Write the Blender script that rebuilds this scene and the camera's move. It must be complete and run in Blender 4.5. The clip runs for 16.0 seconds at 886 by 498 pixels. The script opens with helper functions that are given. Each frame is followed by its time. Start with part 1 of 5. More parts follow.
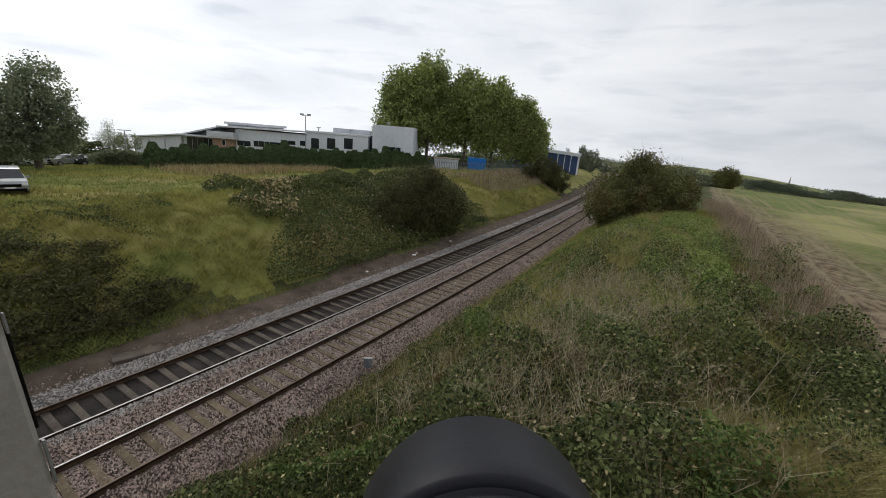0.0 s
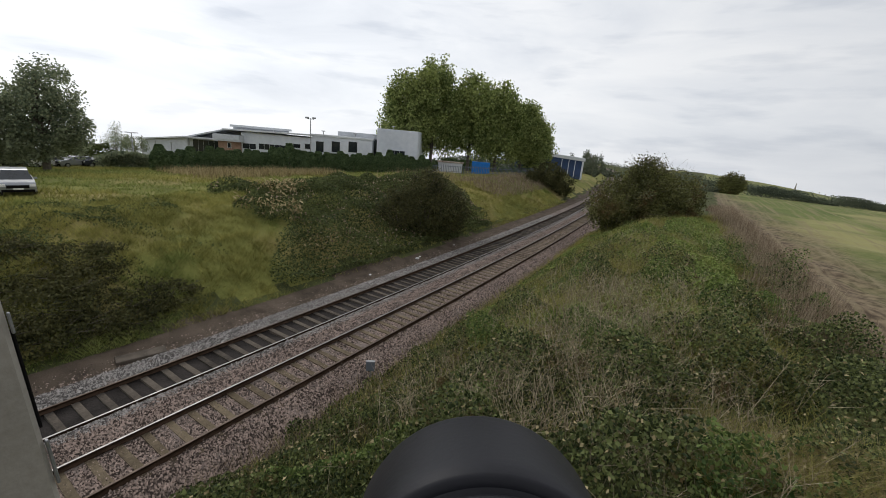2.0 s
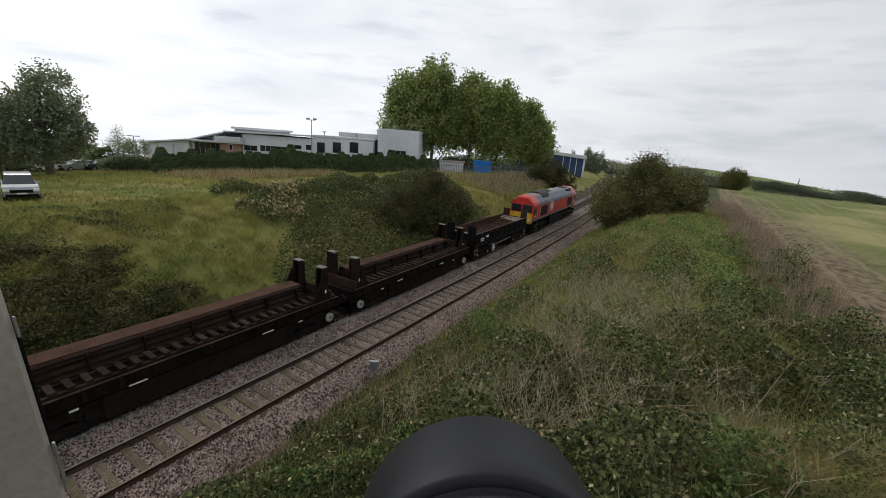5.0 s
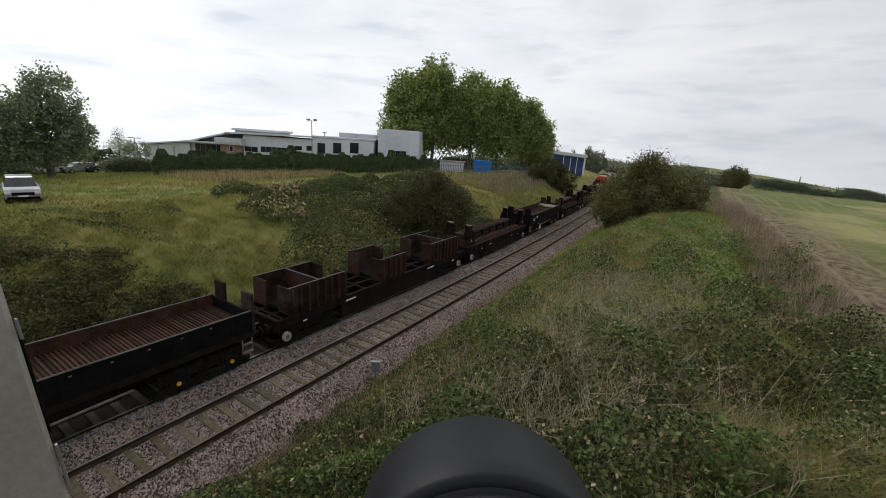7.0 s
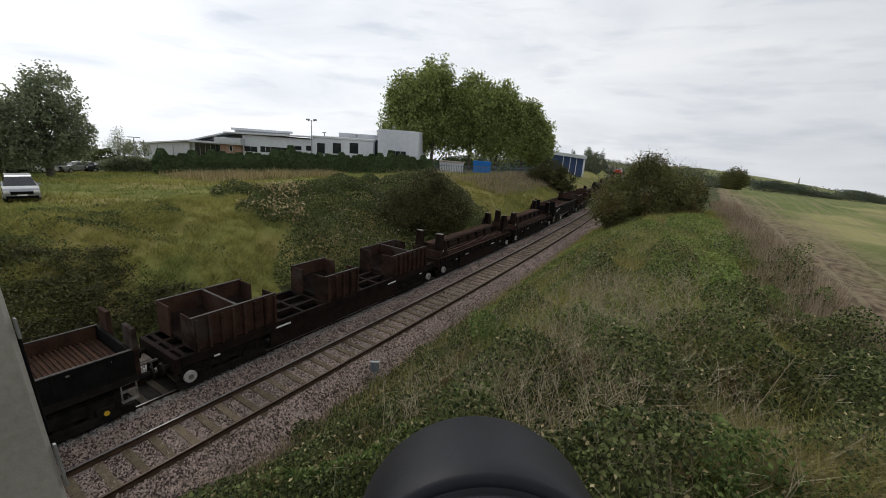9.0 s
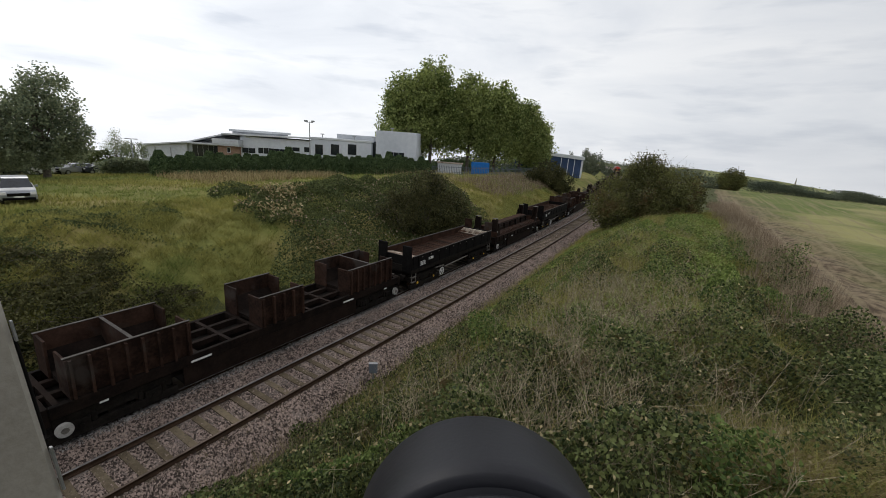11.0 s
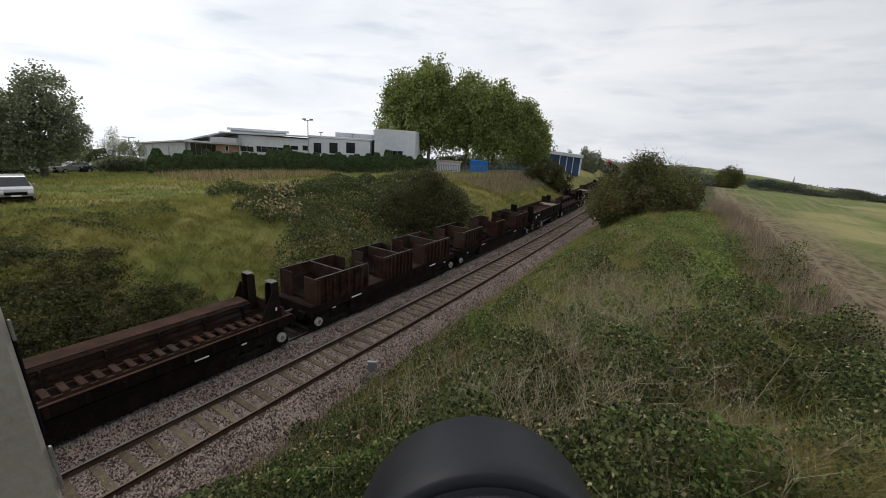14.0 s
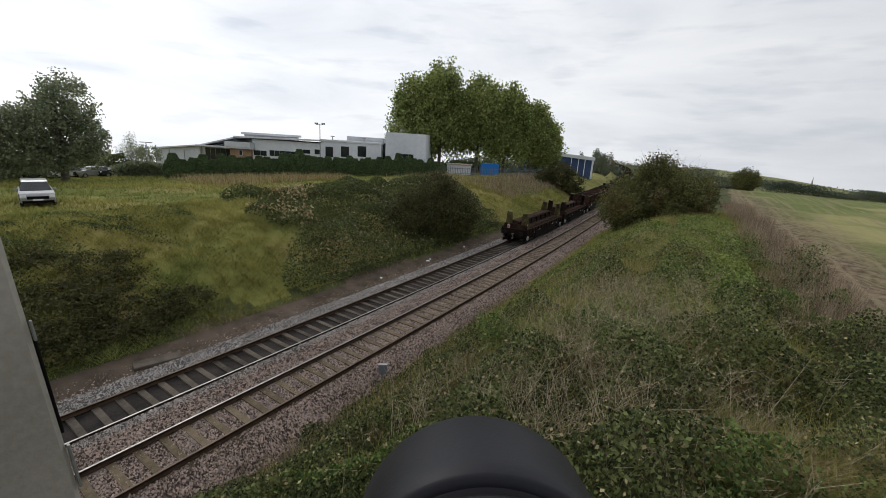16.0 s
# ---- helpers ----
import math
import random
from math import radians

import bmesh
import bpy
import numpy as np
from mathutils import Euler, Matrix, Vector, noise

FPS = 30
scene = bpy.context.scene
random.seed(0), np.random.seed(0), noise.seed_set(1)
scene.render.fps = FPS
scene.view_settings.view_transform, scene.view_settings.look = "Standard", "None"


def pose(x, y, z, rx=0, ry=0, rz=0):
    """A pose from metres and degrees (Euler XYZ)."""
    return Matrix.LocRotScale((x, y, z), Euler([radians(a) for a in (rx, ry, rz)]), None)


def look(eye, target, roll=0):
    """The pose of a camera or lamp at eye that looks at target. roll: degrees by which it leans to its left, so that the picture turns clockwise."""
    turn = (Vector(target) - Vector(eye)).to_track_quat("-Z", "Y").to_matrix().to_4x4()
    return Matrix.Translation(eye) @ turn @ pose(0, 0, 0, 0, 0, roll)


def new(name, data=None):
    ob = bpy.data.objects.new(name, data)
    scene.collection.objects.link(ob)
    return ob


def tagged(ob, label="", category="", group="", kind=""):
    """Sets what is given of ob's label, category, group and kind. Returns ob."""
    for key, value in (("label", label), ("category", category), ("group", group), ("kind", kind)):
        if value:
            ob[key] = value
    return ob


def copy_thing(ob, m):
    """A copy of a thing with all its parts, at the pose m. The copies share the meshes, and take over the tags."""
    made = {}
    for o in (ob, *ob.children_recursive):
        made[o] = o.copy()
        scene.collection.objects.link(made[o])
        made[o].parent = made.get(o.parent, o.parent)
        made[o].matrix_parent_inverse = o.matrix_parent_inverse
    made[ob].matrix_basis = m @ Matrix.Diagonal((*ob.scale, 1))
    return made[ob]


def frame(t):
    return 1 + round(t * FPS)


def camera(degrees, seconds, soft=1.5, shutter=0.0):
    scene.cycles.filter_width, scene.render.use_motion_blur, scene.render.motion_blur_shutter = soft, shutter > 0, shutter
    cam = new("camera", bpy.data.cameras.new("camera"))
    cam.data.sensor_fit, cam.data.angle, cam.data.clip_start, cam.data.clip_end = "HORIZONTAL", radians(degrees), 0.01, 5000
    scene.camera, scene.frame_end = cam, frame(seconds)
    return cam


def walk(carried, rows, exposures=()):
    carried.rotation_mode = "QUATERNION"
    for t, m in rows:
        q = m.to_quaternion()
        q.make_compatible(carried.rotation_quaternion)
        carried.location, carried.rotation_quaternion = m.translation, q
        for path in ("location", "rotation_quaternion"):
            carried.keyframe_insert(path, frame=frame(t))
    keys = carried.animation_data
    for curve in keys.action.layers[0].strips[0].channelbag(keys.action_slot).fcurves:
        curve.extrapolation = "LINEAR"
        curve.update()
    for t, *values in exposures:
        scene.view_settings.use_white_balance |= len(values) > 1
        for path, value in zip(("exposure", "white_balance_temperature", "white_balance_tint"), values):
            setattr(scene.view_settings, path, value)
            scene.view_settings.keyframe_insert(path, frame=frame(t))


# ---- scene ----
cam = camera(95, 16.0, soft=0.75)
EYE = (11.783, 0.0, 9.047)
TURNS = [  # seconds, and the turn about x, y, z in degrees
    (0, 74.711, -4.581, 32.277),
    (0.5, 74.387, -4.750, 32.123),
    (1, 74.596, -4.824, 32.302),
    (1.5, 75.084, -5.139, 32.546),
    (2, 75.179, -4.886, 32.844),
    (2.5, 75.098, -4.592, 33.211),
    (3, 75.255, -4.435, 33.278),
    (3.5, 75.135, -4.403, 33.231),
    (4, 75.014, -4.296, 33.051),
    (6.5, 75.176, -3.929, 33.030),
    (7, 75.068, -3.807, 33.007),
    (7.5, 75.071, -3.902, 32.949),
    (8, 75.135, -3.887, 32.931),
    (8.5, 75.055, -3.852, 32.930),
    (9, 75.129, -3.992, 32.966),
    (11.5, 75.325, -3.948, 32.637),
    (12, 75.298, -3.999, 32.547),
    (12.5, 75.260, -3.967, 32.536),
    (13, 75.247, -3.997, 32.442),
    (13.5, 75.131, -4.025, 32.512),
    (14, 75.089, -3.878, 32.528),
    (14.5, 75.154, -3.905, 32.436),
    (15, 75.374, -3.561, 32.631),
    (15.5, 76.032, -2.997, 32.969),
    (16, 75.415, -3.561, 33.987),
]
PATH = [(t, pose(*EYE, rx, ry, rz)) for t, rx, ry, rz in TURNS]
walk(cam, PATH, exposures=[(0, 0.0), (16, 0.0)])

# ---- sky and sun ----
world = bpy.data.worlds.new("overcast_sky")
scene.world = world
world.use_nodes = True
wn, wl = world.node_tree.nodes, world.node_tree.links
wn.clear()


def wnode(kind, **values):
    n = wn.new(kind)
    for k, v in values.items():
        n.inputs[k].default_value = v
    return n


SUN_UP, SUN_ROUND = radians(38), radians(-100)
sky = wn.new("ShaderNodeTexSky")
sky.sky_type, sky.sun_disc, sky.sun_elevation, sky.sun_rotation = "NISHITA", False, SUN_UP, SUN_ROUND
place = wn.new("ShaderNodeTexCoord")
stretch = wn.new("ShaderNodeMapping")
stretch.inputs["Scale"].default_value = (1.3, 1.3, 5.0)
wl.new(place.outputs["Generated"], stretch.inputs["Vector"])
cloud = wnode("ShaderNodeTexNoise", Scale=1.7, Detail=7.0, Roughness=0.55, Distortion=0.4)
wl.new(stretch.outputs["Vector"], cloud.inputs["Vector"])
ramp = wn.new("ShaderNodeValToRGB")
ramp.color_ramp.elements[0].position, ramp.color_ramp.elements[0].color = 0.28, (0.76, 0.795, 0.86, 1)
ramp.color_ramp.elements[1].position, ramp.color_ramp.elements[1].color = 0.62, (1.0, 1.015, 1.04, 1)
e = ramp.color_ramp.elements.new(0.44)
e.color = (0.875, 0.905, 0.955, 1)
wl.new(cloud.outputs["Fac"], ramp.inputs["Fac"])
# the cloud is thinner and brighter towards the sun's side
split = wn.new("ShaderNodeSeparateXYZ")
wl.new(place.outputs["Generated"], split.inputs[0])
side = wn.new("ShaderNodeMapRange")
side.inputs["From Min"].default_value, side.inputs["From Max"].default_value = -0.95, 0.35
side.inputs["To Min"].default_value, side.inputs["To Max"].default_value = 1.22, 0.80
wl.new(split.outputs["X"], side.inputs["Value"])
bright = wn.new("ShaderNodeMix")
bright.data_type, bright.blend_type = "RGBA", "MULTIPLY"
bright.inputs["Factor"].default_value = 1.0
# small grey puffs, flattened
flat = wn.new("ShaderNodeMapping")
flat.inputs["Scale"].default_value = (1.0, 1.0, 5.5)
wl.new(place.outputs["Generated"], flat.inputs["Vector"])
puff = wnode("ShaderNodeTexNoise", Scale=5.5, Detail=5.0, Roughness=0.5)
wl.new(flat.outputs["Vector"], puff.inputs["Vector"])
shade = wn.new("ShaderNodeValToRGB")
shade.color_ramp.elements[0].position, shade.color_ramp.elements[0].color = 0.31, (0.86, 0.875, 0.90, 1)
shade.color_ramp.elements[1].position, shade.color_ramp.elements[1].color = 0.47, (1, 1, 1, 1)
wl.new(puff.outputs["Fac"], shade.inputs["Fac"])
puffs = wn.new("ShaderNodeMix")
puffs.data_type, puffs.blend_type = "RGBA", "MULTIPLY"
puffs.inputs["Factor"].default_value = 1.0
wl.new(ramp.outputs["Color"], puffs.inputs[6])
wl.new(shade.outputs["Color"], puffs.inputs[7])
wl.new(puffs.outputs[2], bright.inputs[6])
wl.new(side.outputs["Result"], bright.inputs[7])
blue = wnode("ShaderNodeBackground", Strength=0.06)
wl.new(sky.outputs["Color"], blue.inputs["Color"])
grey = wnode("ShaderNodeBackground", Strength=0.95)
wl.new(bright.outputs[2], grey.inputs["Color"])
both = wnode("ShaderNodeMixShader", Fac=0.93)
wl.new(blue.outputs[0], both.inputs[1])
wl.new(grey.outputs[0], both.inputs[2])
out = wn.new("ShaderNodeOutputWorld")
wl.new(both.outputs[0], out.inputs["Surface"])
sun = new("sun", bpy.data.lights.new("sun", "SUN"))
sun.data.energy, sun.data.angle, sun.data.color = 0.7, radians(24), (1.0, 0.96, 0.9)
sun.matrix_world = look((0, 0, 60), (0 + 60 * math.cos(SUN_UP) * 0.95, -60 * math.cos(SUN_UP) * 0.3, 60 - 60 * math.sin(SUN_UP)))


# ---- materials ----
def mat(name, dark, light, scale=3.0, rough=0.8, metal=0.0, bump=0.3, fine=40.0, island=0.0, spots=None, through_light=0.0, piece=0.0, gloss=None):
    """Two colours mixed by noise at two scales; island / piece: how far loose pieces or objects differ; spots: a third colour in patches."""
    m = bpy.data.materials.new(name)
    m.use_nodes = True
    n, l = m.node_tree.nodes, m.node_tree.links
    b = n["Principled BSDF"]
    co = n.new("ShaderNodeTexCoord")
    big, small = n.new("ShaderNodeTexNoise"), n.new("ShaderNodeTexNoise")
    for q, s, d in ((big, scale, 5.0), (small, fine, 4.0)):
        q.inputs["Scale"].default_value, q.inputs["Detail"].default_value = s, d
        l.new(co.outputs["Object"], q.inputs["Vector"])
    add = n.new("ShaderNodeMath")
    add.operation = "MULTIPLY_ADD"
    add.inputs[1].default_value = 0.55
    l.new(small.outputs["Fac"], add.inputs[0])
    half = n.new("ShaderNodeMath")
    half.operation = "MULTIPLY_ADD"
    half.inputs[1].default_value, half.inputs[2].default_value = 0.9, -0.22
    l.new(big.outputs["Fac"], half.inputs[0])
    l.new(half.outputs[0], add.inputs[2])
    last = add
    for amount, kind, socket in ((island, "ShaderNodeNewGeometry", "Random Per Island"), (piece, "ShaderNodeObjectInfo", "Random")):
        if amount:
            g, k = n.new(kind), n.new("ShaderNodeMath")
            k.operation = "MULTIPLY_ADD"
            k.inputs[1].default_value = amount
            l.new(g.outputs[socket], k.inputs[0])
            sub = n.new("ShaderNodeMath")
            sub.operation = "SUBTRACT"
            sub.inputs[1].default_value = amount / 2
            l.new(last.outputs[0], sub.inputs[0])
            l.new(sub.outputs[0], k.inputs[2])
            last = k
    r = n.new("ShaderNodeValToRGB")
    r.color_ramp.elements[0].position, r.color_ramp.elements[0].color = 0.25, (*dark, 1)
    r.color_ramp.elements[1].position, r.color_ramp.elements[1].color = 0.75, (*light, 1)
    l.new(last.outputs[0], r.inputs["Fac"])
    colour = r.outputs["Color"]
    if spots:
        tint, size, amount = spots
        w = n.new("ShaderNodeTexNoise")
        w.inputs["Scale"].default_value, w.inputs["Detail"].default_value = size, 6.0
        l.new(co.outputs["Object"], w.inputs["Vector"])
        mr = n.new("ShaderNodeMapRange")
        mr.inputs["From Min"].default_value, mr.inputs["From Max"].default_value = 0.62 - amount * 0.3, 0.72 - amount * 0.3
        l.new(w.outputs["Fac"], mr.inputs["Value"])
        mx = n.new("ShaderNodeMix")
        mx.data_type = "RGBA"
        mx.inputs[7].default_value = (*tint, 1)
        l.new(mr.outputs["Result"], mx.inputs["Factor"])
        l.new(colour, mx.inputs[6])
        colour = mx.outputs[2]
    l.new(colour, b.inputs["Base Color"])
    b.inputs["Roughness"].default_value, b.inputs["Metallic"].default_value = rough, metal
    b.inputs["Specular IOR Level"].default_value = gloss if gloss is not None else (0.5 if rough < 0.5 else 0.12)
    if bump:
        bp = n.new("ShaderNodeBump")
        bp.inputs["Strength"].default_value, bp.inputs["Distance"].default_value = bump, 0.03
        l.new(small.outputs["Fac"], bp.inputs["Height"])
        l.new(bp.outputs["Normal"], b.inputs["Normal"])
    if through_light:
        tr, ms = n.new("ShaderNodeBsdfTranslucent"), n.new("ShaderNodeMixShader")
        l.new(colour, tr.inputs["Color"])
        ms.inputs["Fac"].default_value = through_light
        l.new(b.outputs[0], ms.inputs[1])
        l.new(tr.outputs[0], ms.inputs[2])
        l.new(ms.outputs[0], n["Material Output"].inputs["Surface"])
    return m


M = dict(
    earth=mat("earth", (0.035, 0.04, 0.018), (0.10, 0.11, 0.04), 0.5, 0.95, fine=9, bump=0.6),
    turf=mat("turf", (0.10, 0.115, 0.03), (0.25, 0.24, 0.072), 0.25, 0.95, fine=5, bump=0.5, spots=((0.26, 0.22, 0.085), 0.12, 0.4)),
    stubble=mat("stubble", (0.083, 0.116, 0.030), (0.188, 0.206, 0.068), 0.10, 0.95, fine=2.5, bump=0.4, spots=((0.28, 0.26, 0.11), 0.06, 0.3)),
    soil=mat("soil", (0.09, 0.066, 0.045), (0.22, 0.17, 0.115), 0.6, 0.95, fine=8, bump=0.8, spots=((0.30, 0.25, 0.16), 0.5, 0.3)),
    cess=mat("cess", (0.05, 0.038, 0.028), (0.135, 0.105, 0.08), 1.2, 0.95, fine=25, bump=0.8),
    ballast=mat("ballast", (0.10, 0.080, 0.070), (0.27, 0.22, 0.195), 1.5, 0.95, fine=16, bump=1.0),
    stones=mat("stones", (0.055, 0.042, 0.036), (0.39, 0.30, 0.255), 0.7, 0.9, fine=30, bump=0.2, island=1.1),
    stones_far=mat("stones_far", (0.085, 0.078, 0.074), (0.38, 0.355, 0.335), 0.7, 0.9, fine=30, bump=0.2, island=1.1),
    # oil-stained stones, taken darker still to hold the shade under the train
    oily=mat("oily_shaded_ballast", (0.014, 0.012, 0.011), (0.05, 0.043, 0.039), 1.2, 0.9, fine=18, bump=0.9),
    sleeper=mat("sleeper", (0.075, 0.058, 0.038), (0.19, 0.15, 0.10), 2.5, 0.9, fine=22, bump=0.4, piece=0.3),
    sleeper_dark=mat("sleeper_dark", (0.04, 0.034, 0.029), (0.13, 0.108, 0.086), 2.5, 0.85, fine=22, bump=0.4, piece=0.4),
    rail_rust=mat("rail_rust", (0.028, 0.018, 0.012), (0.085, 0.052, 0.034), 4, 0.8, 0.2, fine=30),
    rail_top=mat("rail_top", (0.20, 0.19, 0.185), (0.40, 0.38, 0.365), 3, 0.36, 0.9, bump=0.05),
    rail_dull=mat("rail_dull", (0.07, 0.052, 0.042), (0.17, 0.13, 0.105), 3, 0.5, 0.6, bump=0.05),
    concrete=mat("concrete", (0.27, 0.25, 0.215), (0.38, 0.355, 0.31), 1.3, 0.85, fine=30, bump=0.15, spots=((0.40, 0.40, 0.33), 1.5, 0.1)),
    steel=mat("galvanised_steel", (0.24, 0.245, 0.25), (0.40, 0.405, 0.41), 6, 0.45, 0.7, bump=0.1),
    red=mat("red_paint", (0.41, 0.018, 0.011), (0.54, 0.028, 0.017), 1.2, 0.38, fine=3, bump=0.03),
    loco_grey=mat("grey_paint", (0.20, 0.22, 0.25), (0.34, 0.36, 0.39), 1.5, 0.5, fine=6, bump=0.05, spots=((0.15, 0.15, 0.15), 1.2, 0.2)),
    slate=mat("slate_paint", (0.12, 0.135, 0.16), (0.19, 0.21, 0.24), 1.0, 0.5, fine=5, bump=0.04),
    soot=mat("sooty_steel", (0.03, 0.026, 0.023), (0.10, 0.09, 0.082), 2, 0.7, fine=9, bump=0.15),
    roof_grey=mat("roof_paint", (0.20, 0.205, 0.22), (0.31, 0.315, 0.33), 0.8, 0.55, fine=6, bump=0.05, spots=((0.15, 0.14, 0.13), 0.9, 0.15)),
    yellow=mat("yellow_paint", (0.60, 0.36, 0.02), (0.78, 0.50, 0.04), 1.6, 0.45, fine=6, bump=0.05, spots=((0.2, 0.14, 0.05), 2.5, 0.15)),
    black=mat("black_paint", (0.004, 0.0037, 0.0036), (0.011, 0.010, 0.0095), 2, 0.8, fine=8, bump=0.1, gloss=0.08),
    grime=mat("grimy_steel", (0.005, 0.0045, 0.004), (0.022, 0.018, 0.015), 3, 0.85, fine=14, bump=0.3),
    grille=mat("grille", (0.008, 0.008, 0.008), (0.022, 0.022, 0.022), 5, 0.7, fine=20, bump=0.3),
    glass=mat("dark_glass", (0.012, 0.014, 0.016), (0.03, 0.035, 0.04), 1, 0.08, bump=0.0),
    rust=mat("brown_rust", (0.016, 0.009, 0.0066), (0.066, 0.035, 0.024), 1.6, 0.9, 0.1, fine=10, bump=0.3, piece=0.35, spots=((0.05, 0.04, 0.034), 0.8, 0.25)),
    rust_red=mat("red_rust", (0.022, 0.012, 0.008), (0.082, 0.041, 0.026), 1.4, 0.9, 0.1, fine=12, bump=0.3, piece=0.4),
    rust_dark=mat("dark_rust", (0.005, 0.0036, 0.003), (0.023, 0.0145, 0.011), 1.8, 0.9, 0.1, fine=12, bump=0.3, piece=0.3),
    white=mat("white_paint", (0.55, 0.54, 0.52), (0.82, 0.81, 0.79), 4, 0.6, fine=20, bump=0.05),
    dusty=mat("dusty_white", (0.26, 0.25, 0.235), (0.50, 0.485, 0.46), 4, 0.7, fine=20, bump=0.05),
    lichen=mat("lichened_steel", (0.025, 0.019, 0.012), (0.135, 0.115, 0.05), 2.2, 0.9, fine=12, bump=0.3),
    worn_edge=mat("worn_edge", (0.09, 0.08, 0.07), (0.25, 0.235, 0.21), 5, 0.7, 0.2, fine=20, bump=0.1),
    timber=mat("worn_timber", (0.17, 0.125, 0.09), (0.50, 0.43, 0.35), 3, 0.85, fine=16, bump=0.3, piece=0.5, spots=((0.10, 0.05, 0.03), 1.6, 0.3)),
    plaster=mat("white_render", (0.50, 0.53, 0.58), (0.66, 0.68, 0.72), 0.15, 0.7, fine=1.5, bump=0.03),
    cladding=mat("grey_cladding", (0.42, 0.44, 0.47), (0.60, 0.62, 0.65), 0.2, 0.5, fine=2, bump=0.05),
    roofing=mat("pale_roofing", (0.46, 0.48, 0.5), (0.66, 0.68, 0.7), 0.2, 0.5, fine=2, bump=0.05),
    brick=mat("brown_brick", (0.24, 0.15, 0.11), (0.38, 0.26, 0.2), 0.8, 0.85, fine=9, bump=0.2),
    shed_blue=mat("blue_cladding", (0.03, 0.055, 0.12), (0.06, 0.09, 0.18), 0.3, 0.5, fine=3, bump=0.05),
    bright_blue=mat("bright_blue", (0.02, 0.14, 0.42), (0.03, 0.2, 0.55), 0.6, 0.5, fine=3, bump=0.05),
    tyre=mat("tyre_rubber", (0.012, 0.012, 0.012), (0.03, 0.03, 0.03), 5, 0.85, fine=20),
    silver=mat("silver_paint", (0.25, 0.262, 0.28), (0.34, 0.352, 0.37), 1, 0.3, 0.4, bump=0.0),
    car_white=mat("car_white", (0.7, 0.7, 0.7), (0.8, 0.8, 0.8), 1, 0.3, bump=0.0),
    car_dark=mat("car_dark", (0.03, 0.035, 0.045), (0.05, 0.055, 0.07), 1, 0.25, 0.3, bump=0.0),
    bark=mat("bark", (0.06, 0.05, 0.04), (0.19, 0.165, 0.135), 3, 0.95, fine=14, bump=0.7),
    twig=mat("dry_twig", (0.17, 0.135, 0.085), (0.46, 0.39, 0.27), 1, 0.95, fine=10, bump=0.1, island=0.7),
    straw=mat("dry_straw", (0.20, 0.155, 0.075), (0.47, 0.39, 0.22), 0.6, 0.95, fine=4, bump=0.0, island=0.8, through_light=0.2),
    weed=mat("dead_weed", (0.17, 0.125, 0.085), (0.42, 0.34, 0.24), 0.5, 0.95, fine=4, bump=0.0, island=0.8, through_light=0.15),
    # green lifted so the crowns look hazy with distance
    leaf_poplar_hazed=mat("poplar_leaf_hazed", (0.12, 0.16, 0.05), (0.38, 0.425, 0.15), 0.16, 0.6, fine=2, bump=0.0, island=0.6, through_light=0.35),
    # paled and greyed: atmospheric haze is mixed into the leaf colour
    leaf_tree_hazed=mat("tree_leaf_hazed", (0.125, 0.155, 0.10), (0.33, 0.36, 0.215), 0.16, 0.65, fine=2, bump=0.0, island=0.5, through_light=0.45),
    leaf_hedge=mat("conifer_leaf", (0.05, 0.085, 0.04), (0.16, 0.22, 0.095), 0.4, 0.8, fine=3, bump=0.0, island=0.6, through_light=0.1),
    leaf_bush=mat("bush_leaf", (0.034, 0.037, 0.016), (0.12, 0.115, 0.045), 0.7, 0.75, fine=4, bump=0.0, island=0.5, through_light=0.2),
    leaf_thorn=mat("thorn_leaf", (0.06, 0.066, 0.026), (0.19, 0.19, 0.066), 0.35, 0.75, fine=3, bump=0.0, island=0.5, through_light=0.2, spots=((0.15, 0.10, 0.045), 0.3, 0.2)),
    leaf_bramble=mat("bramble_leaf", (0.030, 0.044, 0.016), (0.165, 0.19, 0.068), 0.8, 0.6, fine=5, bump=0.0, island=0.9, through_light=0.15, spots=((0.14, 0.10, 0.045), 1.1, 0.12)),
    leaf_bank=mat("bank_leaf", (0.045, 0.064, 0.024), (0.15, 0.17, 0.062), 0.3, 0.7, fine=4, bump=0.0, island=0.45, through_light=0.15),
    # darker copy of one leaf green: near-bank shade is put into its colour
    nettle=mat("nettle_leaf_shaded", (0.045, 0.075, 0.022), (0.18, 0.235, 0.07), 0.5, 0.65, fine=5, bump=0.0, island=0.7, through_light=0.2),
    grass=mat("bank_grass", (0.135, 0.14, 0.036), (0.42, 0.39, 0.125), 0.22, 0.9, fine=2, bump=0.0, island=0.5, through_light=0.25),
    # brighter copy of that green: the crest's light is put into its colour
    weed_green_lit=mat("weed_leaf_lit", (0.085, 0.125, 0.028), (0.28, 0.35, 0.10), 0.5, 0.65, fine=5, bump=0.0, island=0.6, through_light=0.25),
    grass_green=mat("green_grass", (0.11, 0.15, 0.035), (0.32, 0.34, 0.11), 0.3, 0.9, fine=2, bump=0.0, island=0.6, through_light=0.25),
    # foliage paled towards grey, with the haze of distance in its colour
    far_wood_hazed=mat("far_wood_hazed", (0.075, 0.095, 0.07), (0.19, 0.21, 0.14), 0.05, 0.95, fine=0.5, bump=0.0, island=0.35),
    hood=mat("black_plastic", (0.009, 0.009, 0.0115), (0.013, 0.013, 0.017), 30, 0.48, fine=400, bump=0.03, gloss=0.22),
)



